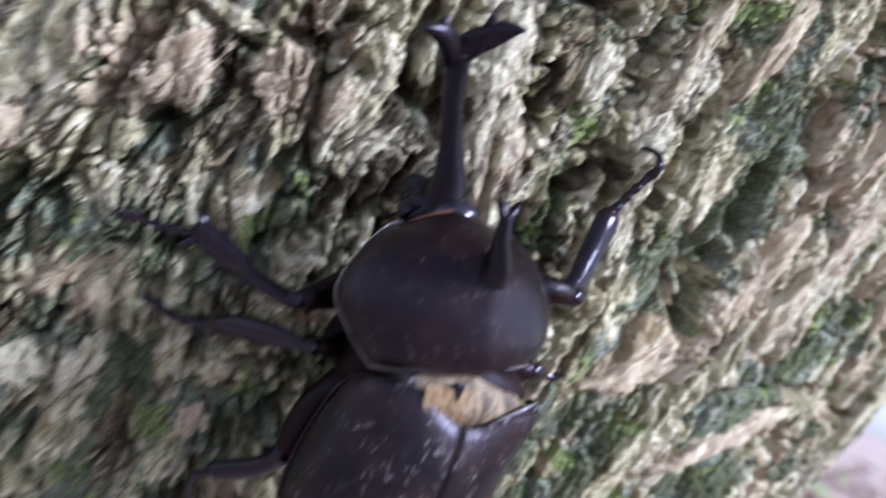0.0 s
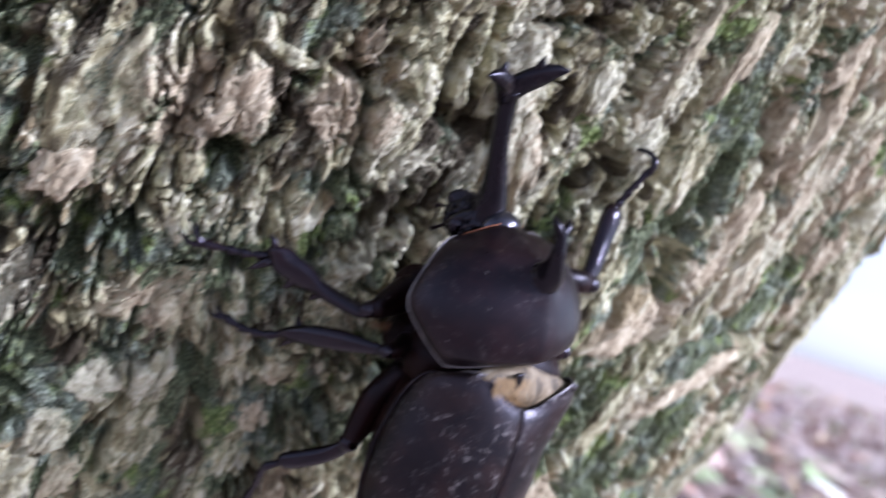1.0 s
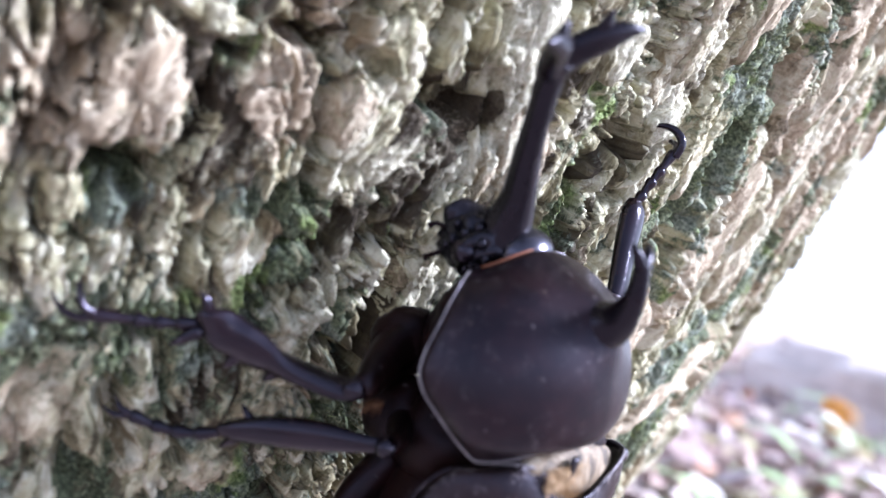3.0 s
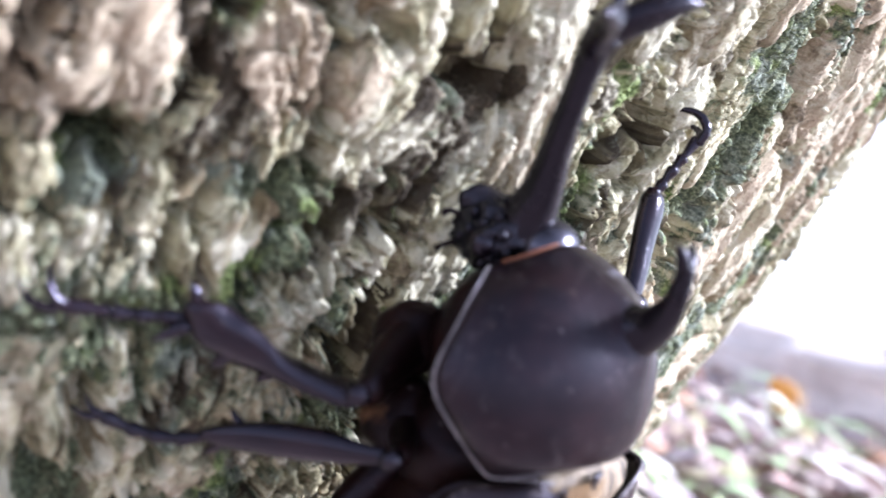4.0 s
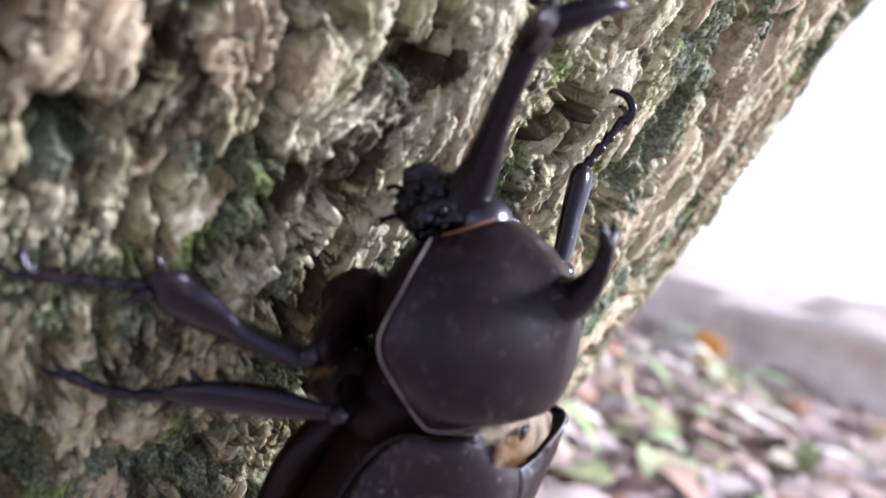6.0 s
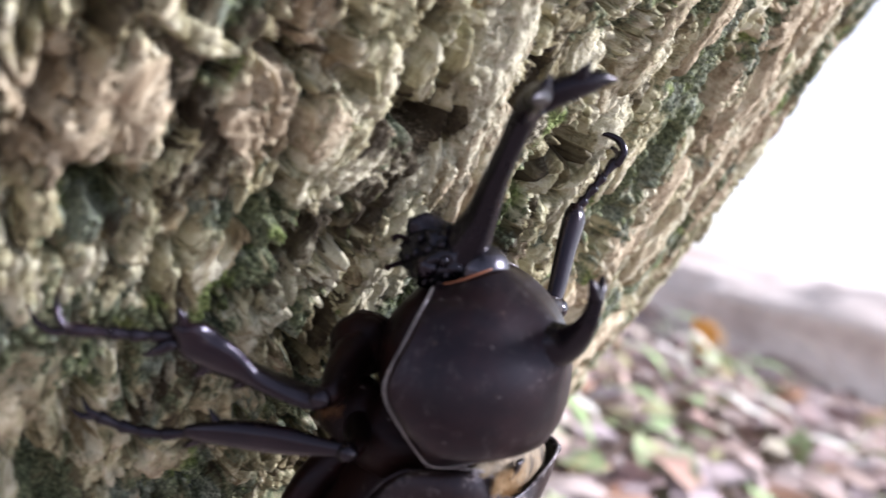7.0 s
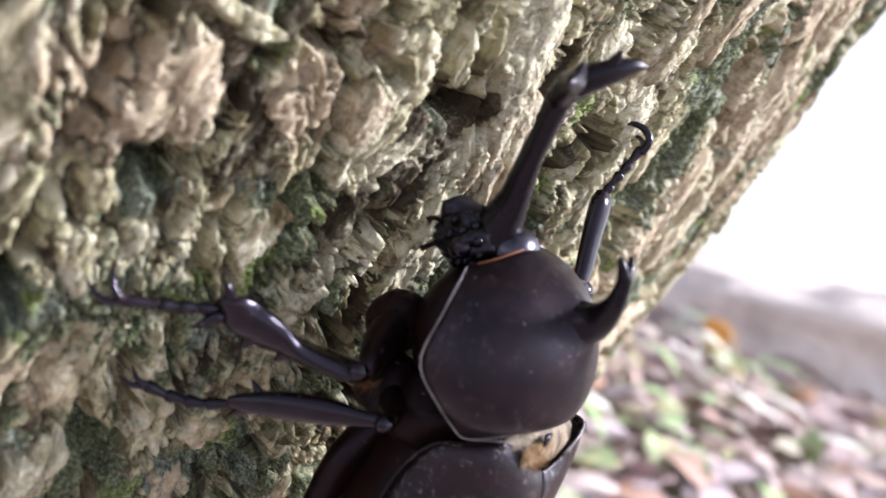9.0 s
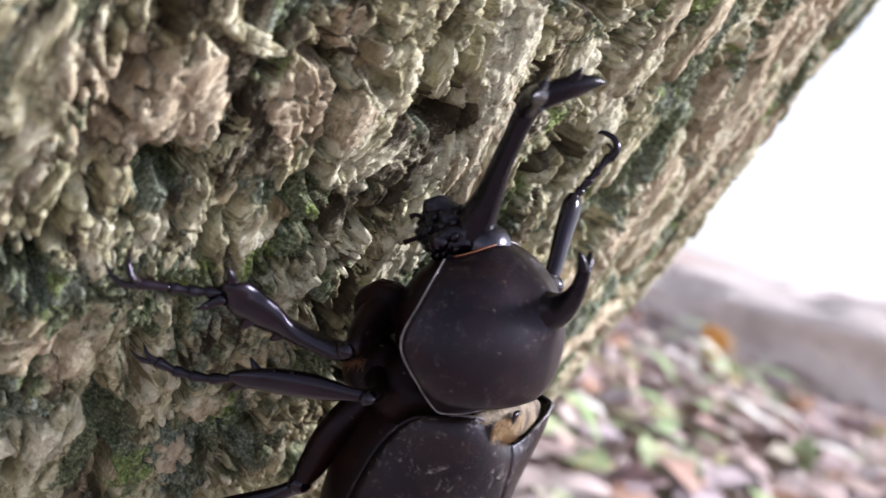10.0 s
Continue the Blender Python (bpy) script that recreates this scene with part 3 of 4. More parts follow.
trunk = tagged(new("tree_trunk", trunk_wall()), "leaning tree trunk with furrowed tan bark, moss and lichen", "tree trunk", kind="structure")
trunk.matrix_world = TRUNK_M


def plate(p, q, width, thick, rust, pale, moss, rough=1.0, follow=0.35):
    """One flake of bark from p to q (along, around), domed and ragged, seated in the bark below it."""
    p, q = np.array(p), np.array(q)
    mid, v = (p + q) / 2, q - p
    long = np.linalg.norm(v) / 2 + 0.5
    v = v / (np.linalg.norm(v) + 1e-9)
    w = np.array([-v[1], v[0]])
    segs, rings = 44, 10
    seed = int(abs(mid[0] * 31 + mid[1] * 17) * 10) % 9973
    ang = np.linspace(0, 2 * math.pi, segs, endpoint=False)
    ca, sa = np.cos(ang), np.sin(ang)
    sides = np.arange(6)
    face = 2 * math.pi * (sides + 0.75 * hashed(sides, sides * 0 + seed, 21)) / 6
    reach = 0.72 + 0.5 * hashed(sides, sides * 0 + seed, 22)
    turn = np.cos(ang[:, None] - face[None])
    sq = np.where(turn > 0.12, reach / np.maximum(turn, 0.12), 9).min(1).clip(0.3, 1.5)
    rag = 1 + 0.16 * rough * value_noise(ca * 4 + 3, sa * 4 + seed, 8) + 0.12 * value_noise(ca * 9, sa * 9 + seed, 12)
    out = sq * rag
    fr = np.array([0.0, 0.18, 0.34, 0.5, 0.64, 0.78, 0.9, 0.97, 1.0, 1.01])
    drop = np.array([0, 0, 0, 0, 0, -0.02, -0.08, -0.22, -0.9, -3.0])
    rr, aa = np.meshgrid(fr, np.arange(segs), indexing="ij")
    x, y = rr * (out * ca)[aa] * long, rr * (out * sa)[aa] * width / 2
    s, a = mid[0] + x * v[0] + y * w[0], mid[1] + x * v[1] + y * w[1]
    h, cut, ru, mo, pa, to = bark(s, a)
    inner = h[:7]
    seat = np.percentile(inner, 55)
    tilt_x, tilt_y = (hashed(np.array(seed), np.array(1), 3) - 0.5) * 0.06, (hashed(np.array(seed), np.array(2), 3) - 0.5) * 0.14
    top = (1 - follow) * seat + follow * h + 0.6 * thick + (0.4 if follow < 0.65 else 0.0) + drop[:, None] * (0.6 + thick * 0.6) + tilt_x * x + tilt_y * y
    top = top - 1.1 * cut + terrace(0.5 * fbm(s / 6, a / 2, 133, 2), 0.3, 0.7) + 0.15 * fbm(s / 4.2, a / 1.0, 131, 4, 0.65) * (rr < 1.005)
    vts = on_trunk(s, a, top).reshape(-1, 3)
    faces = grid_faces(rings, segs, True)
    me = mesh_from("bark_plate", vts, faces, BARK)
    one = np.ones_like(s)
    set_marks(me, rust=0.35 * ru + 1.15 * rust * one, moss=0.35 * (mo - 0.4) + moss * one - 0.15, pale=0.3 * pa + pale * 0.9 * one + 0.1, tone=0.4 * to + 0.6 * hashed(np.array(seed), np.array(4), 3))
    return part("bark_plate", me, trunk)


plate((-8.3, -36.3), (7.2, -34.8), 8.5, 1.6, 0.55, 0.3, 0)
plate((8.7, -39.0), (10.3, -32.4), 3.6, 1.6, 0.1, 0.5, 0.25)
plate((13.6, -33.1), (14.0, -28.9), 4, 1.4, 0.1, 0.4, 0.3)
plate((16.8, -26.6), (20.4, -26.1), 5, 1.6, 0.8, 0.3, 0)
plate((10.6, -24.3), (14.2, -25.4), 4.2, 1.8, 1, 0.35, 0)
plate((4.2, -22.9), (9.7, -24.3), 6, 0.9, 0.6, 0.1, 0)
plate((9.6, -17.3), (14.8, -18.9), 3.4, 1.2, 0.4, 0.2, 0.1)
plate((9.9, -13.1), (15.1, -12.7), 4.2, 1, 0.2, 0.3, 0.2)
plate((15.9, -17.4), (23.5, -19.6), 5, 1.2, 0.3, 0.2, 0.1)
plate((21.1, -6.9), (29.5, -10.2), 3.6, 1.3, 0.1, 0.5, 0.1)
plate((13.5, 9.9), (26.3, -1.1), 4.6, 1, 0.6, 0.5, 0)
plate((26.3, -1.1), (36.1, -6.7), 4, 1, 0.5, 0.5, 0)
plate((-2.8, 10.5), (4.1, 4.1), 4.4, 1.3, 0.1, 0.6, 0.2)
plate((5.0, 3.7), (12.3, 1.2), 4.4, 1, 0.1, 0.5, 0.2)
plate((-11.5, -5.5), (-7.6, -2.6), 3.4, 1.8, 0.1, 0.8, 0)
plate((-1.9, -6.8), (5.0, -7.6), 3.4, 1.2, 0.1, 0.4, 0.1)
plate((0.6, -4.1), (5.8, -4.7), 2.8, 1.2, 0.1, 0.4, 0.1)
plate((-0.7, -19.2), (4.6, -18.8), 4.4, 1, 0.2, 0.3, 0.3)
plate((-14.7, -21.4), (-8.7, -22.6), 4.6, 0.9, 0.2, 0.3, 0.2)
plate((-9.3, -16.4), (-3.3, -16.5), 4.4, 1, 0.2, 0.3, 0.1)
plate((-21.9, -30.9), (-16.2, -34.1), 4, 1.1, 0.3, 0.3, 0.2)
plate((-28.1, -29.5), (-20.1, -34.4), 4.6, 1.2, 0.1, 0.6, 0.3)
plate((-13.6, -34.8), (-10.3, -35.5), 3.4, 1, 0.4, 0.4, 0)
plate((20.9, 15.5), (27.8, 12.8), 3.2, 0.9, 0, 0.3, 0.6)
plate((22.4, 33.1), (34.6, 25.5), 3.4, 1.4, 0.2, 0.5, 0)
plate((35.5, 23.2), (39.9, 23.2), 3.2, 1.6, 0.1, 0.7, 0.1)
plate((39.5, 20.8), (49.3, 17.6), 4, 1.1, 0.3, 0.4, 0.1)
plate((50.2, 18.8), (56.8, 17.4), 3.6, 1.1, 0.4, 0.4, 0.1)
plate((33.4, 7.4), (42.2, 5.6), 4, 0.9, 0.2, 0.5, 0.2)
plate((29.2, 73.1), (47.9, 68.3), 5.5, 1.5, 0.5, 0.4, 0.1)
plate((51.2, 69.0), (72.8, 71.2), 6, 1.5, 0.6, 0.4, 0.1)
plate((74.2, 68.5), (90.8, 69.5), 5, 1.3, 0.4, 0.3, 0.2)
plate((-35.6, -23.5), (-26.5, -21.7), 6, 1.2, 0.4, 0.4, 0)
plate((-33.7, -2.4), (-29.1, -2.7), 4.4, 1.2, 0.4, 0.3, 0)
plate((-35.5, 8.5), (-29.1, 9.1), 4.4, 1.2, 0.2, 0.3, 0.1)
plate((-36.2, -7.0), (-28.4, -10.5), 2.2, 1.2, 0.2, 0.4, 0)
plate((-45.0, -17.5), (-39.3, -18.2), 5, 1.3, 0.2, 0.6, 0)
plate((-29.9, 10.0), (-25.9, 16.6), 4, 1, 0.2, 0.2, 0.1)
plate((-0.6, 77.1), (21.8, 92.6), 4.2, 1.6, 0.9, 0.2, 0)
plate((3.7, 49.8), (20.0, 60.2), 6.5, 1.4, 0.8, 0.2, 0)
plate((28.8, 61.9), (46.8, 60.4), 7, 1.5, 0.6, 0.4, 0)
plate((54.2, 57.3), (76.0, 57.8), 7, 1.4, 0.5, 0.4, 0)
plate((-39.5, -32.9), (-26.5, -24.6), 6, 1.4, 0.5, 0.5, 0)
plate((-52.6, -25.6), (-46.3, -25.1), 6.5, 1.8, 0, 1, 0)
plate((-49.6, -42.6), (-39.1, -46.4), 9, 1.8, 0.1, 0.8, 0)
plate((-28.9, -51.1), (-21.2, -48.4), 8, 1.4, 0.6, 0.4, 0)
plate((-21.8, -51.7), (-5.4, -55.7), 11, 1.2, 0.2, 0.5, 0.25)
plate((-13.8, -47.3), (-3.0, -51.8), 6, 1.1, 0.3, 0.4, 0.2)
plate((-63.9, -26.4), (-56.4, -25.8), 6, 1.6, 0, 0.8, 0.2)
plate((-47.5, -17.7), (-42.5, -19.4), 3.6, 1.5, 0, 0.8, 0.1)
plate((-50.9, -6.9), (-43.5, -9.4), 3.4, 1.3, 0.4, 0.4, 0)
plate((-74.0, -25.1), (-66.0, -25.9), 6.5, 1.5, 0.2, 0.7, 0)
plate((-69.4, -19.3), (-62.9, -18.8), 5.5, 1.4, 0.6, 0.5, 0)
plate((-61.1, -2.1), (-50.8, -4.6), 4.6, 1.3, 0, 0.6, 0.3)
plate((-54.6, 13.7), (-46.2, 13.9), 5.5, 1.3, 0.9, 0.2, 0)
plate((-43.0, 0.0), (-37.5, 0.4), 4.6, 1.2, 0.5, 0.4, 0)
plate((-33.6, -34.9), (-28.6, -35.7), 4, 1.3, 0, 0.6, 0.2)
plate((-30.6, -27.8), (-26.0, -29.4), 3.4, 1.1, 0.3, 0.5, 0)
plate((-18.7, 150.7), (14.9, 134.6), 4.5, 1.3, 0.5, 0.4, 0)
plate((20.2, 129.6), (43.1, 123.9), 4.5, 1.3, 0.4, 0.4, 0)
plate((47.4, 124.8), (71.8, 108.7), 4.5, 1.3, 0.4, 0.4, 0.1)
plate((-22.4, -63.1), (-15.4, -65.6), 6.5, 1.4, 0, 0.5, 0.5)
plate((56.8, 28.9), (71.5, 27.0), 4, 1.4, 0.6, 0.4, 0)
plate((44.2, 19.9), (61.7, 15.7), 3.5, 1.3, 0.5, 0.4, 0)
plate((75.1, 50.6), (85.6, 50.9), 5, 1.4, 0.7, 0.3, 0)
plate((36.0, 43.3), (45.8, 34.6), 3, 1.2, 0.5, 0.4, 0)
plate((20.4, 9.4), (30.0, 0.6), 4.4, 1, 0.7, 0.5, 0)
plate((30.9, -1.3), (41.1, -9.1), 4, 1, 0.6, 0.6, 0)
plate((16.0, -26.9), (22.0, -27.7), 5, 1.3, 0.8, 0.4, 0)
plate((11.1, -26.0), (14.8, -25.8), 4.6, 1.5, 1, 0.4, 0)
plate((7.9, -16.1), (13.6, -17.7), 4, 1.2, 0.6, 0.3, 0)
plate((22.0, -10.5), (26.4, -13.7), 3, 1.3, 0.1, 0.7, 0)
plate((22.7, -3.8), (29.1, -7.8), 3, 1.2, 0.1, 0.7, 0)
plate((35.8, 9.3), (43.8, 8.2), 4, 1, 0.1, 0.7, 0.1)
plate((40.6, 1.4), (46.6, 2.7), 5, 1, 0, 0.4, 0.4)
for _ in range(150):
    s0, a0 = rng.uniform(-88, 110), rng.uniform(-85, 150)
    lg, tilt = rng.uniform(1.6, 6.5), -0.33 + rng.normal(0, 0.25)
    d = np.array([math.cos(tilt), math.sin(tilt)]) * lg
    plate((s0 - d[0], a0 - d[1]), (s0 + d[0], a0 + d[1]), rng.uniform(1.2, 3.2), rng.uniform(0.2, 0.9), rng.choice([0, 0.1, 0.3, 0.6]), rng.uniform(0, 0.7), rng.choice([0, 0, 0.2, 0.6]), 1.2, 0.7)


def moss_tufts():
    """Short upright moss blades, thickest where the bark is mossy."""
    r = np.random.default_rng(31)
    n = 90000
    s, a = r.uniform(-72, 118, n), r.uniform(-72, 160, n)
    h, cut, rust, moss, pale, tone = bark(s, a)
    k = (moss + r.normal(0, 0.2, n) > 1.25) & (cut < 1.0) & (h > -3.5)
    s, a, h = s[k], a[k], h[k]
    n = len(s)
    th = a / R
    up = np.stack([np.sin(th), np.zeros(n), np.cos(th)], -1)
    along, across = np.tile([0.0, 1.0, 0.0], (n, 1)), np.stack([np.cos(th), np.zeros(n), -np.sin(th)], -1)
    base = on_trunk(s, a, h - 0.15)
    lean = up + 0.55 * (r.normal(0, 1, (n, 1)) * along + r.normal(0, 1, (n, 1)) * across)
    tip = base + lean * (r.uniform(0.35, 1.1, (n, 1)) * MM)
    ring = []
    for q in range(3):
        w = 2 * math.pi * (q / 3) + r.uniform(0, 6.28, (n, 1)) * 0.2
        ring.append(base + 0.13 * MM * (np.cos(w) * along + np.sin(w) * across))
    verts = np.stack([*ring, tip], 1).reshape(-1, 3)
    faces = [(4 * q + u, 4 * q + (u + 1) % 3, 4 * q + 3) for q in range(n) for u in range(3)]
    return mesh_from("moss", verts, faces, MOSS, smooth=False)


moss_ob = tagged(new("moss", moss_tufts()), "short dark and bright green moss growing on the bark", "moss", kind="stuff")
moss_ob.matrix_world = TRUNK_M

# ---------------------------------------------------------------- beetle
BEETLE_M = Matrix.Translation((0.00884, -0.00156, 0.21534)) @ Matrix(((0.82015, -0.07324, 0.56753), (0.55638, -0.12950, -0.82074), (0.13355, 0.98889, -0.06539))).to_4x4()
beetle = tagged(new("rhinoceros_beetle"), "dark brown horned rhinoceros beetle clinging to the bark", "beetle")
beetle.matrix_world = BEETLE_M

# half outline of the pronotum, rear to front: top (y, z), then margin (x, y, z), in mm
PRONOTUM = [
    (-4.3, 10.3, 11.8, -5.0, 5.2), (-3.4, 12.9, 14.4, -1.0, 3.3), (0.7, 13.5, 15.7, 3.7, 0.4),
    (6.5, 12.4, 12.7, 9.1, 0.1), (11.5, 8.3, 8.9, 12.2, -0.9), (15.2, 2.0, 5.7, 12.4, -2.4)]


def dome(profile, cols, n, lift, slide, wide, yaw, shift):
    """A shell lofted from rows of top (y, z) and margin (x, y, z), turned by yaw about the vertical."""
    rows = catmull(profile, n)
    ph = np.linspace(-math.pi / 2, math.pi / 2, cols)
    c, sn = np.maximum(np.cos(ph), 0), np.sin(ph)
    sn = np.sign(sn) * np.abs(sn) ** wide
    verts = []
    for ty, tz, mx, my, mz in rows:
        x, y, z = mx * sn, my + (ty - my) * c ** slide, mz + (tz - mz) * c ** lift
        verts.append(np.stack([shift + x * math.cos(yaw) - y * math.sin(yaw), x * math.sin(yaw) + y * math.cos(yaw), z], -1))
    return np.array(verts)


def shell(name, grid, mat, thick=0.5):
    """A closed shell of the given thickness (inwards) from a grid of points in mm."""
    n, m, _ = grid.shape
    centre = np.array([0, grid[..., 1].mean(), 0])
    inner = grid - thick * (grid - centre) / (np.linalg.norm(grid - centre, axis=-1, keepdims=True) + 1e-6)
    verts = np.concatenate([grid.reshape(-1, 3), inner.reshape(-1, 3)]) * MM
    f = grid_faces(n, m)
    k = n * m
    f = f + [tuple(i + k for i in q[::-1]) for q in f]
    ring = [j for j in range(m)] + [i * m + m - 1 for i in range(1, n)] + [(n - 1) * m + j for j in range(m - 2, -1, -1)] + [i * m for i in range(n - 2, 0, -1)]
    for a, b in zip(ring, ring[1:] + ring[:1]):
        f.append((b, a, a + k, b + k))
    return mesh_from(name, verts, f, mat)


pro = dome(PRONOTUM, 57, 8, 0.94, 1.25, 1.24, 0.169, 2.13)
swell = ((pro[..., 0] - 1.4) / 2.8) ** 2 + ((pro[..., 1] - 9.2) / 3.0) ** 2
pro[..., 2] += 1.5 * np.exp(-swell) * (pro[..., 2] > 3)
pro[..., 1] += 0.6 * np.exp(-swell) * (pro[..., 2] > 3)
pronotum = part("pronotum", shell("pronotum", pro, SHELL, 0.8), beetle, "smooth domed black-brown thorax shield")
edge = np.concatenate([pro[::-1, 0], pro[0, 1:-1], pro[:, -1]])
# raised bead round the shield; its edge reflection is painted in as pale colour
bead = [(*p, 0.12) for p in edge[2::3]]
part("pronotum_rim", tube("pronotum_rim", bead, RIM_SHEEN, sides=8, n=2), pronotum, "thin raised edge of the thorax shield, reflected sheen painted pale")
front = [(*p, 0.15) for p in pro[-1][4:-4:4]]
part("neck_membrane", tube("neck_membrane", front, ORANGE, sides=8, n=3), pronotum, "orange membrane behind the head")

# short forked horn on the thorax shield
part("thorax_horn", tube("thorax_horn", [(1.5, 8.0, 9.4, 3.5), (0.9, 9.8, 12.2, 2.3), (-0.2, 11.7, 13.8, 1.55), (-1.0, 13.6, 14.6, 1.15), (-1.3, 15.6, 14.8, 0.92), (-1.4, 16.8, 14.7, 0.9)], HORN, side=(1, 0, 0), n=6, flat=0.95), pronotum, "short forked horn on the thorax")
for sx in (-1, 1):
    part("thorax_horn_tip", tube("thorax_horn_tip", [(-1.4 + sx * 0.3, 16.5, 14.7, 0.75), (-1.4 + sx * 1.0, 17.6, 14.5, 0.6), (-1.4 + sx * 1.6, 18.6, 14.0, 0.25)], HORN, n=4, sides=10), pronotum)


# body under the shells
def ellipsoid(name, c, r, mat, yaw=0.0, rough=0.0, seed=0, rows=20, cols=28):
    verts = []
    for i in range(rows + 1):
        th = math.pi * i / rows
        for j in range(cols):
            ph = 2 * math.pi * j / cols
            d = Vector((math.sin(th) * math.cos(ph), math.cos(th), math.sin(th) * math.sin(ph)))
            k = 1 + rough * noise.fractal(d * 2.5 + Vector((seed, 0, 0)), 0.7, 2.0, 3)
            p = Vector((d.x * r[0] * k, d.y * r[1] * k, d.z * r[2] * k))
            p.rotate(Euler((0, 0, yaw)))
            verts.append((p + Vector(c)) * MM)
    return mesh_from(name, verts, grid_faces(rows + 1, cols, True), mat)


part("thorax_underside", ellipsoid("thorax_underside", (1.6, 2.0, -3.0), (9.4, 9.4, 6.4), BELLY, rough=0.05), beetle, "reddish dark underside of the thorax")
part("mesothorax", ellipsoid("mesothorax", (7.6, -6.4, 4.0), (8.4, 4.2, 6.2), BELLY, yaw=radians(-12), rough=0.04), beetle, "dark body between thorax shield and wing cases")
for c, r in (((-5.0, 0.4, -9.8), (4.4, 4.0, 3.8)), ((-5.4, -7.4, -8.0), (4.4, 4.4, 4.6)), ((8.6, 0.6, -7.4), (4.4, 4.0, 3.8)), ((9.0, -7.0, -5.0), (4.4, 4.2, 4.4))):
    part("coxa", ellipsoid("coxa", c, r, BELLY, rough=0.08, seed=c[0]), beetle, "dark reddish hip of the leg")
part("breast_plate", ellipsoid("breast_plate", (1.2, -8.6, -2.4), (10.6, 7.0, 7.6), BELLY, rough=0.05), beetle, "dark reddish breast plate between the legs")
part("abdomen", ellipsoid("abdomen", (1.0, -24.0, -1.2), (12.0, 18.5, 10.4), BELLY, yaw=radians(-9), rough=0.03), beetle, "dark brown abdomen under the wing cases")

# wing cases, a left and a right half that meet at the suture
YAW = radians(-9)
ELY = [(-0.6, 11.6, 10.0, -1.4, 5.4), (-3.0, 12.6, 12.8, -2.8, 2.6), (-8.0, 13.3, 13.7, -7.5, 0.2), (-16.0, 13.4, 14.4, -16.0, -0.8), (-24.0, 11.8, 13.4, -24.0, -1.2), (-30.0, 8.2, 10.2, -30.0, -1.6), (-34.0, 2.6, 4.4, -33.6, -2.0)]
for sx in (-1, 1):
    rows = catmull(ELY, 6)
    ph = np.linspace(0.004, math.pi / 2, 26) * sx
    c = np.maximum(np.cos(ph), 0)
    grid = []
    for ty, tz, mx, my, mz in rows:
        x, y, z = mx * np.sin(ph), my + (ty - my) * c ** 1.2, mz + (tz - mz) * c ** 0.78
        z = z - 0.12 * np.exp(-(np.abs(ph) / 0.05) ** 2)
        near = max(0.0, 1 + (ty + 0.6) / 9.0)
        notch = 1 - np.exp(-(ph / 0.62) ** 2)
        y = y + near * ((4.4 if sx > 0 else 2.6 * np.maximum(np.cos(ph), 0) ** 0.5) * notch - 2.0 * (1 - notch))
        if sx > 0:
            x, z = x * (1 + 0.14 * near), z + 1.8 * near * notch
        grid.append(np.stack([4.0 + x * math.cos(YAW) - y * math.sin(YAW), -8.6 + x * math.sin(YAW) + y * math.cos(YAW), z], -1))
    grid = np.array(grid)
    if sx < 0:
        grid = grid[:, ::-1]
    ely = part("wing_case", shell("wing_case", grid, ELYTRA, 0.6), beetle, "scuffed dark brown wing case")
    # front edge bead, coloured pale to imitate the bright reflection on it
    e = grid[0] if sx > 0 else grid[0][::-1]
    part("wing_case_rim", tube("wing_case_rim", [(*p, 0.19) for p in e[6::3]], RIM_SHEEN, sides=8, n=3), ely, "raised edge of the wing case, reflected sheen painted pale")
    side = grid[:, -1] if sx > 0 else grid[:, 0]
    part("wing_case_margin", tube("wing_case_margin", [(*p, 0.22) for p in side[1::4]], ELYTRA, sides=8, n=3), ely, "raised outer margin of the wing case")
    sh = e[17]
    part("shoulder_knob", ellipsoid("shoulder_knob", tuple(sh + np.array([0, -0.7, 0.15])), (0.8, 0.8, 0.5), ELYTRA, rows=8, cols=12), ely)

# scutellum and tan membrane with golden hair in the gap behind the thorax shield
part("scutellum", tube("scutellum", [(1.2, -5.6, 11.7, 0.9), (1.4, -7.2, 11.6, 0.6), (1.6, -8.6, 11.3, 0.15)], ELYTRA, flat=0.35, n=5), beetle, "small triangular plate between the wing cases")
part("wing_membrane", ellipsoid("wing_membrane", (4.8, -8.6, 9.0), (9.2, 3.6, 2.5), MEMBRANE, yaw=radians(-6), rough=0.06, rows=18, cols=30), beetle, "tan hairy membrane behind the thorax shield")


def hairs(name, count, centre, spread, lean, length, mat, seed, lift=0.0):
    r = np.random.default_rng(seed)
    verts, faces = [], []
    for _ in range(count):
        p = np.array(centre) + r.uniform(-1, 1, 3) * spread
        p[2] -= lift * p[0] ** 2
        d = np.array(lean) + r.normal(0, 0.35, 3)
        d *= length * r.uniform(0.6, 1.2) / np.linalg.norm(d)
        side = np.cross(d, (0.3, 0.2, 1.0))
        side *= 0.05 / (np.linalg.norm(side) + 1e-6)
        up = np.cross(d, side)
        up *= 0.05 / (np.linalg.norm(up) + 1e-6)
        k = len(verts)
        verts += [(p + side) * MM, (p - side) * MM, (p + up) * MM, (p + d) * MM]
        faces += [(k, k + 1, k + 3), (k + 1, k + 2, k + 3), (k + 2, k, k + 3), (k, k + 2, k + 1)]
    return mesh_from(name, verts, faces, mat, smooth=False)


part("thorax_fringe", hairs("thorax_fringe", 1100, (4.0, -7.6, 11.4), (7.0, 1.2, 0.3), (0.1, -1, 0.25), 1.3, FUZZ, 3, 0.025), beetle, "golden hair fringe behind the thorax shield")
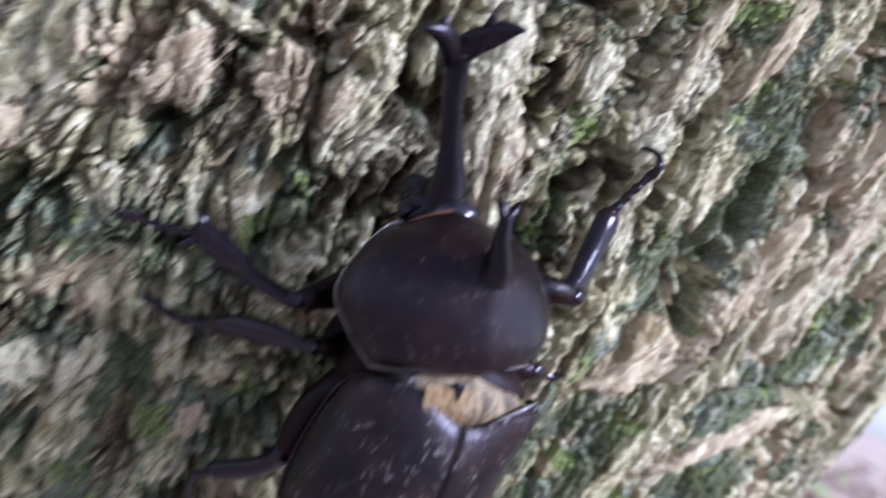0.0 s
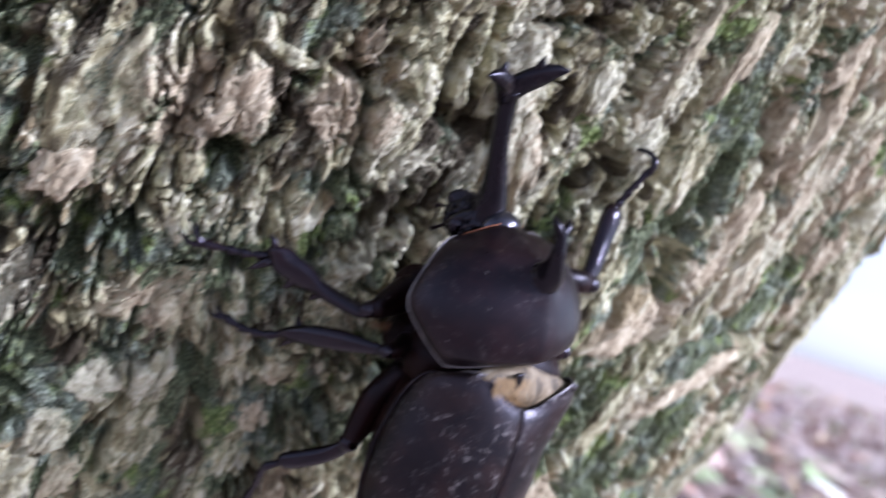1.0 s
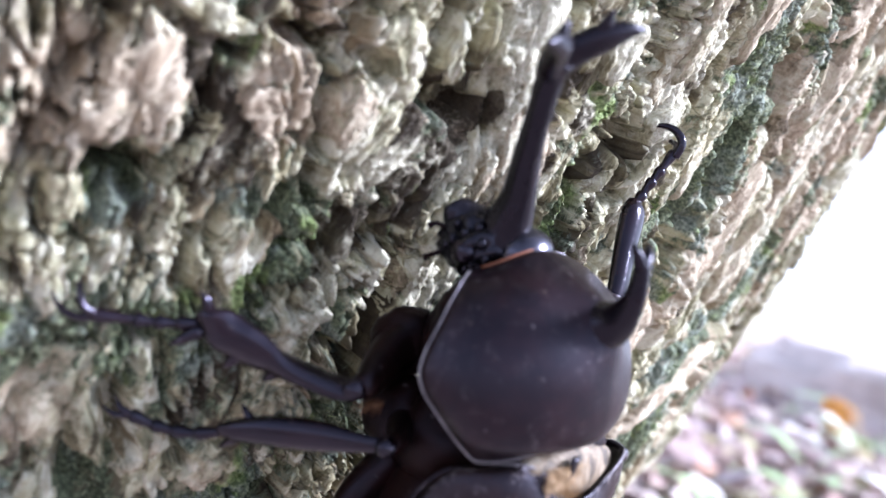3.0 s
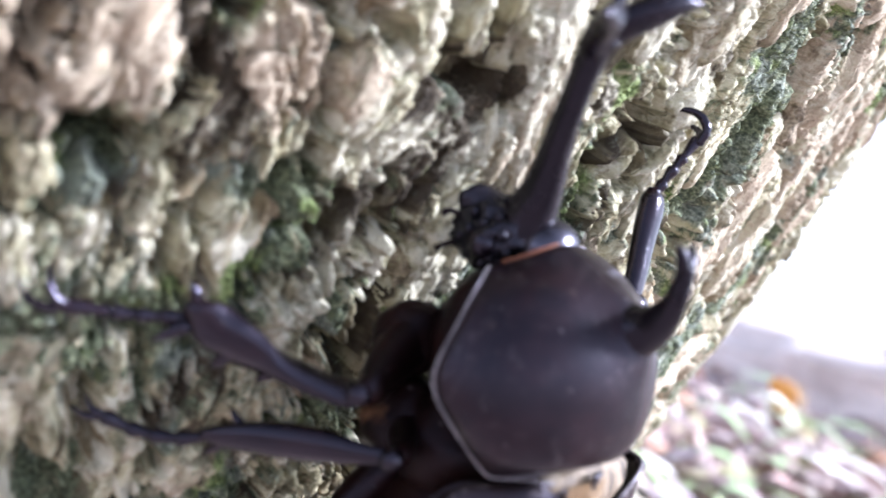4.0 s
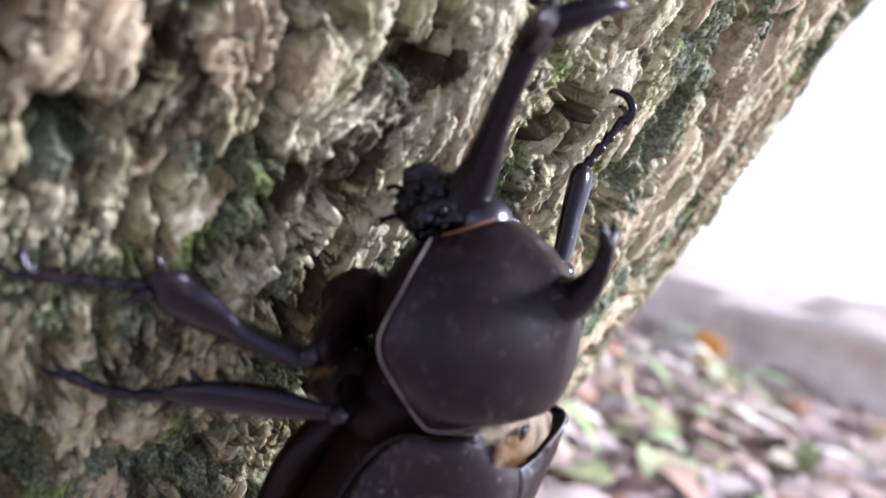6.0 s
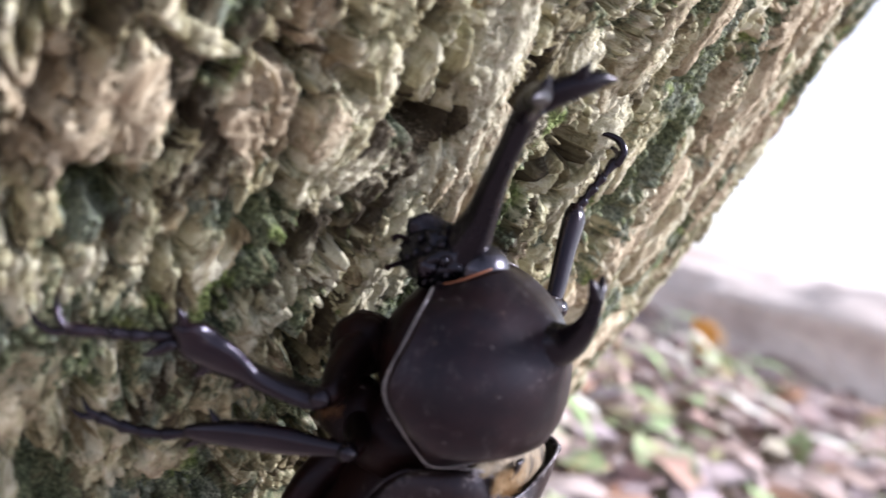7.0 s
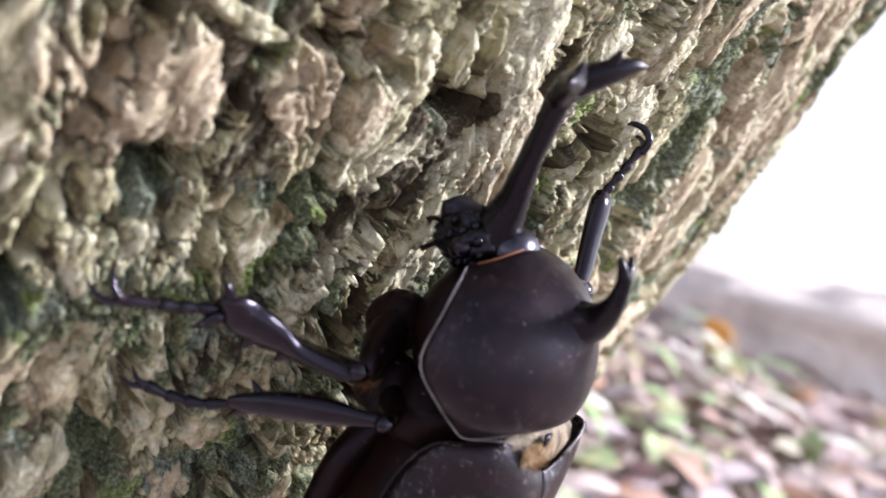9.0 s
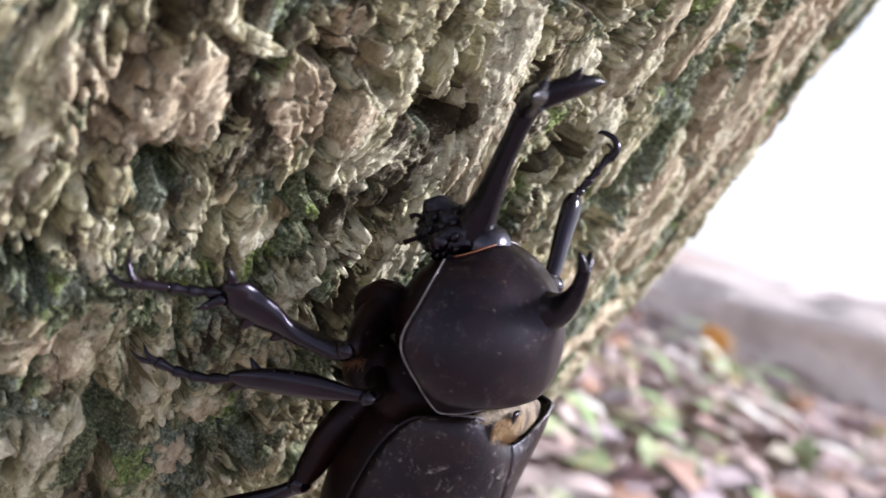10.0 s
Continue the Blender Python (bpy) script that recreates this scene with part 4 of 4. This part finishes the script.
part("wing_base_fringe", hairs("wing_base_fringe", 900, (4.4, -10.2, 11.3), (5.0, 0.9, 0.3), (0, 0.8, 0.3), 1.2, FUZZ, 4, 0.025), beetle, "pale gold hair along the wing base")

# head and long forked horn, turned a little to its left
head = part("head", ellipsoid("head", (-1.4, 13.3, -5.0), (4.4, 3.7, 4.7), HEAD, yaw=radians(18), rough=0.2, seed=4, rows=28, cols=40), beetle, "black pitted head")
part("clypeus", tube("clypeus", [(-1.6, 14.6, -5.8, 3.2), (-2.4, 15.2, -7.8, 2.8), (-2.8, 15.0, -9.4, 2.0)], HEAD, side=(0, 0, 1), flat=0.55, n=5), head, "pitted front plate of the head")
horn = part("head_horn", tube("head_horn", [(-0.6, 13.6, -3.4, 4.0), (-1.0, 16.6, -2.4, 3.2), (-2.1, 20.0, -1.2, 2.3), (-4.2, 24.6, 0.2, 1.8), (-6.2, 28.8, 1.8, 1.62), (-7.6, 32.6, 3.1, 1.75), (-8.6, 34.6, 4.4, 1.9)], HORN, side=(0.4, 0.2, 1), n=7, sides=18, flat=0.85), head, "long forked black horn")


def branch(rows):
    part("horn_branch", tube("horn_branch", rows, HORN, side=(0.2, -0.4, 1), n=6, flat=0.8), horn)


branch([(-8.4, 33.4, 3.6, 1.7), (-7.6, 35.4, 5.2, 1.85), (-6.0, 37.2, 7.1, 1.65), (-4.6, 38.3, 8.5, 1.05), (-3.2, 38.8, 9.6, 0.2)])
branch([(-6.4, 37.0, 6.7, 1.3), (-6.9, 38.4, 7.5, 0.85), (-7.4, 39.7, 8.2, 0.15)])
branch([(-8.6, 33.2, 3.6, 1.7), (-10.4, 34.6, 5.0, 1.7), (-12.2, 35.2, 6.4, 1.45), (-14.4, 35.2, 7.3, 0.9), (-16.0, 34.9, 7.9, 0.2)])
branch([(-12.0, 35.1, 6.3, 1.2), (-12.7, 36.3, 6.9, 0.8), (-12.8, 37.6, 7.2, 0.15)])
for sx, p in ((-1, (-5.2, 12.6, -4.4)), (1, (3.2, 14.0, -3.4))):
    part("eye", ellipsoid("eye", p, (1.3, 1.5, 1.5), LEG, rows=10, cols=14), head, "glossy black eye")
for a, b, c in (((-4.4, 14.4, -8.4), (-5.4, 14.6, -9.0), (-6.0, 14.1, -9.4)), ((-4.0, 11.8, -8.0), (-5.2, 11.0, -8.8), (-6.0, 10.6, -9.0))):
    part("feeler", tube("feeler", [(*a, 0.34), (*b, 0.3), (*c, 0.42)], BELLY, n=5, sides=8), head, "small reddish brown feeler")
part("crown", ellipsoid("crown", (0.3, 13.7, -0.3), (3.6, 2.9, 3.0), COLLAR, yaw=radians(12), rows=18, cols=26), head, "glossy black collar behind the horn")
for k in range(56):
    a, b = 2.4 * k, math.acos(1 - 2 * (k + 0.5) / 56)
    w = 0.5 + 0.5 * ((k * 0.618) % 1.0)
    part("head_boss", ellipsoid("head_boss", (-1.4 + 3.9 * math.sin(b) * math.cos(a), 13.3 + 3.3 * math.cos(b), -5.0 + 4.2 * math.sin(b) * math.sin(a)), (w, w, 0.55), HEAD, rough=0.2, seed=k, rows=6, cols=8), head)

# legs: femur, tibia with teeth, tarsus beads and a pair of claws


def leg(name, femur, tibia, tarsus, claws, teeth=(), label="", flat=0.6, tib_side=(0, 0, 1)):
    fem = part(name, tube("femur", femur, FEMUR, n=6, flat=0.8), beetle, label)
    knee = np.array(femur[-1])
    part("knee", ellipsoid("knee", tuple(knee[:3]), tuple(knee[3] * np.array((1.25, 1.0, 1.0))), LEG, rows=12, cols=16), fem, "polished knee joint")
    tib = part("tibia", tube("tibia", tibia, LEG, side=tib_side, n=7, flat=flat), fem)
    for rows in teeth:
        part("tooth", tube("tooth", rows, LEG, n=3, sides=8), fem)
    for p, q in zip(tarsus[:-1], tarsus[1:]):
        p, q = np.array(p), np.array(q)
        rows = [(*(p + (q - p) * k), r) for k, r in ((0.0, 0.52), (0.35, 0.58), (0.75, 0.78), (0.97, 0.74), (1.04, 0.45))]
        part("tarsus_joint", tube("tarsus_joint", rows, LEG, n=3, sides=10), fem)
    for rows in claws:
        part("claw", tube("claw", rows, LEG, n=5, sides=8), fem, "curved dark claw")


leg("front_leg", [(-3.0, 2.0, -9.0, 3.0), (-8.0, -0.4, -8.6, 3.0), (-12.4, -1.6, -6.8, 2.2), (-14.6, -2.2, -5.6, 1.75), (-16.2, -2.6, -5.6, 1.3)],
    [(-15.8, -3.0, -5.8, 1.6), (-17.6, -3.0, -8.2, 1.95), (-21.6, -1.7, -12.0, 2.2), (-25.2, 0.2, -14.4, 2.35), (-27.6, 1.7, -15.8, 2.1), (-29.0, 2.4, -16.8, 0.9)],
    [(-28.0, 1.4, -16.6), (-30.2, 1.0, -18.0), (-32.0, 0.9, -19.0), (-33.8, 0.9, -20.0), (-37.3, 1.0, -21.6)],
    [[(-37.0, 1.0, -21.4, 0.5), (-38.4, 1.9, -21.6, 0.42), (-38.6, 3.4, -22.4, 0.3), (-38.0, 4.6, -23.4, 0.08)],
     [(-37.0, 0.8, -21.6, 0.5), (-38.8, 0.7, -22.2, 0.42), (-40.0, 1.6, -23.2, 0.3), (-40.4, 2.8, -24.2, 0.08)]],
    [[(-27.6, 1.8, -16.0, 0.9), (-28.8, 3.8, -15.8, 0.6), (-29.6, 5.0, -16.0, 0.1)], [(-24.8, -1.0, -14.2, 1.0), (-25.6, -2.4, -14.8, 0.6), (-26.0, -3.0, -15.2, 0.1)], [(-21.6, -2.4, -11.8, 0.9), (-22.2, -3.4, -12.5, 0.5), (-22.4, -3.9, -12.9, 0.1)], [(-28.4, 0.8, -16.4, 0.9), (-30.0, -0.6, -17.4, 0.5), (-30.8, -1.2, -18.0, 0.1)]],
    "front leg of polished reddish black chitin", 0.62, (0.6, -0.5, 0.6))
leg("middle_leg", [(-4.0, -8.0, -9.0, 2.2), (-8.6, -7.6, -4.8, 2.0), (-12.0, -7.5, -2.0, 1.4), (-14.2, -7.6, -1.5, 1.15)],
    [(-13.8, -7.6, -1.5, 0.95), (-15.4, -7.8, -3.2, 1.0), (-18.0, -8.4, -7.4, 1.75), (-20.8, -9.2, -11.6, 1.8), (-22.8, -10.1, -14.6, 1.35), (-24.0, -10.6, -16.4, 0.7)],
    [(-23.6, -10.7, -16.0), (-25.3, -11.6, -18.2), (-26.9, -11.8, -20.0), (-28.4, -11.6, -21.6), (-30.4, -10.7, -22.9)],
    [[(-30.2, -10.7, -22.8, 0.45), (-31.4, -10.0, -23.4, 0.35), (-31.6, -8.8, -24.6, 0.08)], [(-30.2, -10.8, -22.8, 0.45), (-31.8, -10.8, -23.8, 0.35), (-32.6, -10.2, -25.2, 0.08)]],
    [[(-21.8, -9.2, -13.4, 0.8), (-22.4, -7.9, -14.4, 0.4), (-22.6, -7.3, -15.0, 0.1)], [(-18.6, -9.2, -9.0, 0.8), (-19.0, -10.4, -10.0, 0.4), (-19.2, -11.0, -10.6, 0.1)], [(-22.6, -10.8, -14.8, 0.8), (-23.2, -12.2, -16.0, 0.4), (-23.4, -12.8, -16.6, 0.1)]],
    "middle leg of polished reddish black chitin", 0.75)
leg("hind_leg", [(-4.0, -13.0, -8.0, 3.0), (-7.2, -18.4, -9.6, 3.0), (-9.0, -23.8, -10.4, 2.4), (-10.0, -26.8, -10.8, 1.6)],
    [(-9.4, -26.4, -10.4, 1.3), (-11.4, -29.4, -12.8, 1.5), (-14.2, -31.6, -15.4, 1.7), (-16.8, -33.2, -17.8, 1.5), (-17.6, -33.8, -18.4, 0.5)],
    [(-16.8, -33.2, -17.6), (-19.0, -35.3, -20.2), (-18.6, -37.6, -21.6), (-18.0, -40.0, -23.2), (-17.8, -44.0, -25.6)],
    [[(-17.8, -43.6, -25.4, 0.42), (-17.2, -45.4, -26.2, 0.3), (-17.4, -46.6, -27.6, 0.08)], [(-17.9, -43.6, -25.4, 0.42), (-18.8, -45.2, -26.2, 0.3), (-19.2, -46.2, -27.4, 0.08)]],
    (), "hind leg of polished dark chitin", 0.75)
leg("front_leg", [(5.0, 4.0, -6.0, 2.8), (11.0, 6.0, -2.0, 2.8), (18.0, 7.0, 0.8, 2.2), (22.4, 6.9, 0.9, 1.6)],
    [(21.6, 6.4, 0.6, 1.5), (23.4, 9.6, -0.4, 1.8), (25.4, 14.0, -1.8, 2.0), (27.3, 18.6, -3.0, 2.2), (27.9, 20.4, -3.5, 1.3)],
    [(27.4, 19.6, -3.2), (28.6, 21.6, -3.0), (29.6, 23.6, -2.6), (30.6, 25.2, -2.3), (32.3, 27.8, -2.0)],
    [[(32.0, 27.2, -1.6, 0.7), (32.3, 29.2, -1.2, 0.64), (32.0, 30.6, -2.2, 0.56), (31.2, 31.0, -3.8, 0.42), (30.4, 30.5, -5.8, 0.08)], [(32.2, 27.4, -2.0, 0.55), (33.8, 28.6, -2.6, 0.45), (34.8, 29.2, -4.2, 0.34), (34.8, 28.8, -6.0, 0.07)]],
    [[(27.2, 18.8, -3.0, 0.9), (28.8, 19.4, -4.4, 0.5), (29.6, 19.6, -5.2, 0.1)]],
    "front leg of polished bluish black chitin", 0.7)
leg("middle_leg", [(4.0, -8.0, -7.0, 2.4), (10.0, -6.6, -1.0, 2.4), (15.4, -5.0, 2.6, 1.8), (18.0, -4.6, 3.0, 1.4)],
    [(17.2, -4.8, 2.6, 1.2), (21.0, -5.6, -2.0, 1.4), (25.0, -7.0, -7.0, 1.5), (28.0, -8.2, -10.4, 1.2)],
    [(27.6, -8.0, -10.0), (30.0, -8.8, -11.8), (32.0, -9.2, -13.0), (35.0, -9.4, -13.6)],
    [[(34.6, -9.4, -13.4, 0.4), (36.0, -8.8, -14.2, 0.3), (36.6, -8.0, -15.4, 0.08)]], (), "middle leg of polished dark chitin", 0.75)
leg("hind_leg", [(3.0, -15.0, -8.0, 2.8), (8.0, -20.0, -9.0, 2.8), (12.6, -25.0, -9.6, 2.0), (14.0, -26.6, -10.0, 1.4)],
    [(13.6, -26.0, -9.8, 1.3), (17.0, -30.0, -12.0, 1.5), (20.0, -34.0, -15.4, 1.4)],
    [(19.6, -33.6, -15.0), (21.6, -36.0, -16.6), (23.0, -38.6, -18.0), (24.0, -42.0, -19.0)],
    [[(23.8, -41.6, -18.8, 0.4), (24.6, -43.2, -19.6, 0.3), (24.6, -44.4, -20.8, 0.08)]], (), "hind leg of polished dark chitin", 0.75)
part("femur_bristles", hairs("femur_bristles", 60, (-13.4, -4.6, -5.6), (2.0, 0.4, 0.6), (-0.3, -1, -0.3), 1.6, BRISTLE, 9), beetle, "row of reddish bristles on the leg")

# ---------------------------------------------------------------- forest floor and distance


def ground_sheet():
    r = np.concatenate([np.linspace(0, 6, 90), np.geomspace(6.4, 900, 40)])
    ang = np.linspace(0, 2 * math.pi, 120, endpoint=False)
    RR, AA = np.meshgrid(r, ang, indexing="ij")
    x, y = RR * np.cos(AA), RR * np.sin(AA)
    z = 0.018 * fbm(x * 2.2, y * 2.2, 201, 3) * np.clip(RR / 0.5, 0, 1) - 0.01
    z = z + 0.02 * np.clip(RR - 3, 0, 40) * fbm(x / 9, y / 9, 207, 2) * 0.3
    return mesh_from("ground", np.stack([x, y, z], -1).reshape(-1, 3), grid_faces(len(r), len(ang), True), SOIL)


tagged(new("ground", ground_sheet()), "brown forest floor of leaf mould", "ground", kind="structure")


def leaf_verts(r, length, width, curl):
    """A pointed leaf of two rows of quads with a folded midrib, at the origin along x."""
    out = []
    for k in range(6):
        u = k / 5
        w = width / 2 * math.sin(math.pi * min(1, 0.06 + 0.94 * u) ** 0.8) * (1 - 0.1 * u) + 0.0006
        z = curl * length * math.sin(math.pi * u) + r.normal(0, 0.002)
        for side in (-1, 0, 1):
            out.append(((u - 0.5) * length, side * w, z + abs(side) * w * 0.15 * r.uniform(0.3, 1.3)))
    return np.array(out)


LEAF_FACES = grid_faces(6, 3)


def turned(v, r, flat=0.09):
    e = Euler((r.normal(0, flat), r.normal(0, flat), r.uniform(0, 2 * math.pi))).to_matrix()
    return v @ np.array(e).T


def litter():
    r = np.random.default_rng(11)
    verts, faces = [], []
    for k in range(9000):
        d, b = 0.35 + 6.5 * r.random() ** 1.6, r.normal(0.6, 0.6) if k < 7000 else r.uniform(0, 2 * math.pi)
        x, y = d * math.sin(b), d * math.cos(b)
        k = r.uniform(0.03, 0.10)
        v = turned(leaf_verts(r, k, k * r.uniform(0.35, 0.6), r.uniform(-0.04, 0.22)), r, 0.3) + (x, y, 0.008 + 0.016 * r.random())
        n = len(verts)
        verts += list(v)
        faces += [tuple(i + n for i in f) for f in LEAF_FACES]
    return mesh_from("leaf_litter", verts, faces, DRY)


tagged(new("leaf_litter", litter()), "dry brown and grey fallen leaves covering the ground", "leaf litter", kind="stuff")


def loose_leaf(name, label, mat, place, length, width, heading, pitch=0.0, curl=0.15, seed=1, category="leaf"):
    r = np.random.default_rng(seed)
    ob = tagged(new(name, mesh_from(name, leaf_verts(r, length, width, curl), LEAF_FACES, mat)), label, category, group="single leaves on the forest floor")
    ob.matrix_world = pose(*place, 0, pitch, heading)
    return ob


loose_leaf("fallen_leaf", "orange dead leaf standing up in the litter", GOLD, (1.36, 1.47, 0.055), 0.10, 0.07, 20, 60, 0.1, 2)
loose_leaf("fallen_leaf", "bleached pale leaf lying on the litter", PALE, (1.42, 1.50, 0.06), 0.11, 0.07, 10, 40, 0.1, 3)
loose_leaf("fallen_leaf", "bleached pale leaf resting against the boulder", PALE, (1.56, 1.33, 0.10), 0.15, 0.085, -42, 30, 0.05, 4)
for k, (x, y, ln, wd, hd) in enumerate(((0.53, 0.68, 0.05, 0.035, -40), (0.91, 0.85, 0.10, 0.045, -50), (1.00, 1.12, 0.13, 0.04, -55), (0.95, 0.70, 0.09, 0.05, -40), (1.02, 0.90, 0.11, 0.03, -48), (1.30, 1.42, 0.12, 0.05, -60), (0.70, 1.08, 0.10, 0.05, -60), (1.20, 1.75, 0.14, 0.06, -30))):
    loose_leaf("fallen_leaf", "bleached pale leaf lying on the litter", PALE, (x, y, 0.045), ln, wd, hd, 12, 0.12, 20 + k)
for k, (x, y, ln, wd, hd) in enumerate(((0.62, 0.66, 0.04, 0.03, 60), (1.08, 1.06, 0.17, 0.03, -50), (0.47, 0.62, 0.10, 0.022, -80), (0.80, 0.80, 0.05, 0.03, -20), (1.16, 1.24, 0.16, 0.025, -52), (0.66, 0.74, 0.07, 0.03, -45), (0.86, 1.02, 0.12, 0.03, -58), (1.30, 1.18, 0.15, 0.04, -44), (0.58, 0.60, 0.05, 0.025, -30), (1.45, 1.60, 0.18, 0.05, -50), (0.96, 0.96, 0.08, 0.03, -20))):
    loose_leaf("green_leaf", "narrow green leaf among the dry litter", GREEN, (x, y, 0.05), ln, wd, hd, 12, 0.15, 40 + k)


def boulder():
    r = np.random.default_rng(5)
    verts = []
    rows, cols = 40, 64
    for i in range(rows + 1):
        th = math.pi * 0.5 * i / rows
        for j in range(cols):
            ph = 2 * math.pi * j / cols
            d = Vector((math.sin(th) * math.cos(ph), math.sin(th) * math.sin(ph), math.cos(th)))
            k = 1 + 0.16 * noise.fractal(d * 1.8 + Vector((3, 0, 0)), 0.8, 2.0, 4)
            verts.append((d.x * 1.1 * k, d.y * 0.75 * k, d.z * 0.34 * k - 0.03))
    return mesh_from("boulder", verts, grid_faces(rows + 1, cols, True), ROCK)


rock = tagged(new("boulder", boulder()), "low weathered grey boulder on the forest floor", "boulder")
rock.matrix_world = pose(2.5, 1.72, 0, 0, 0, -40)
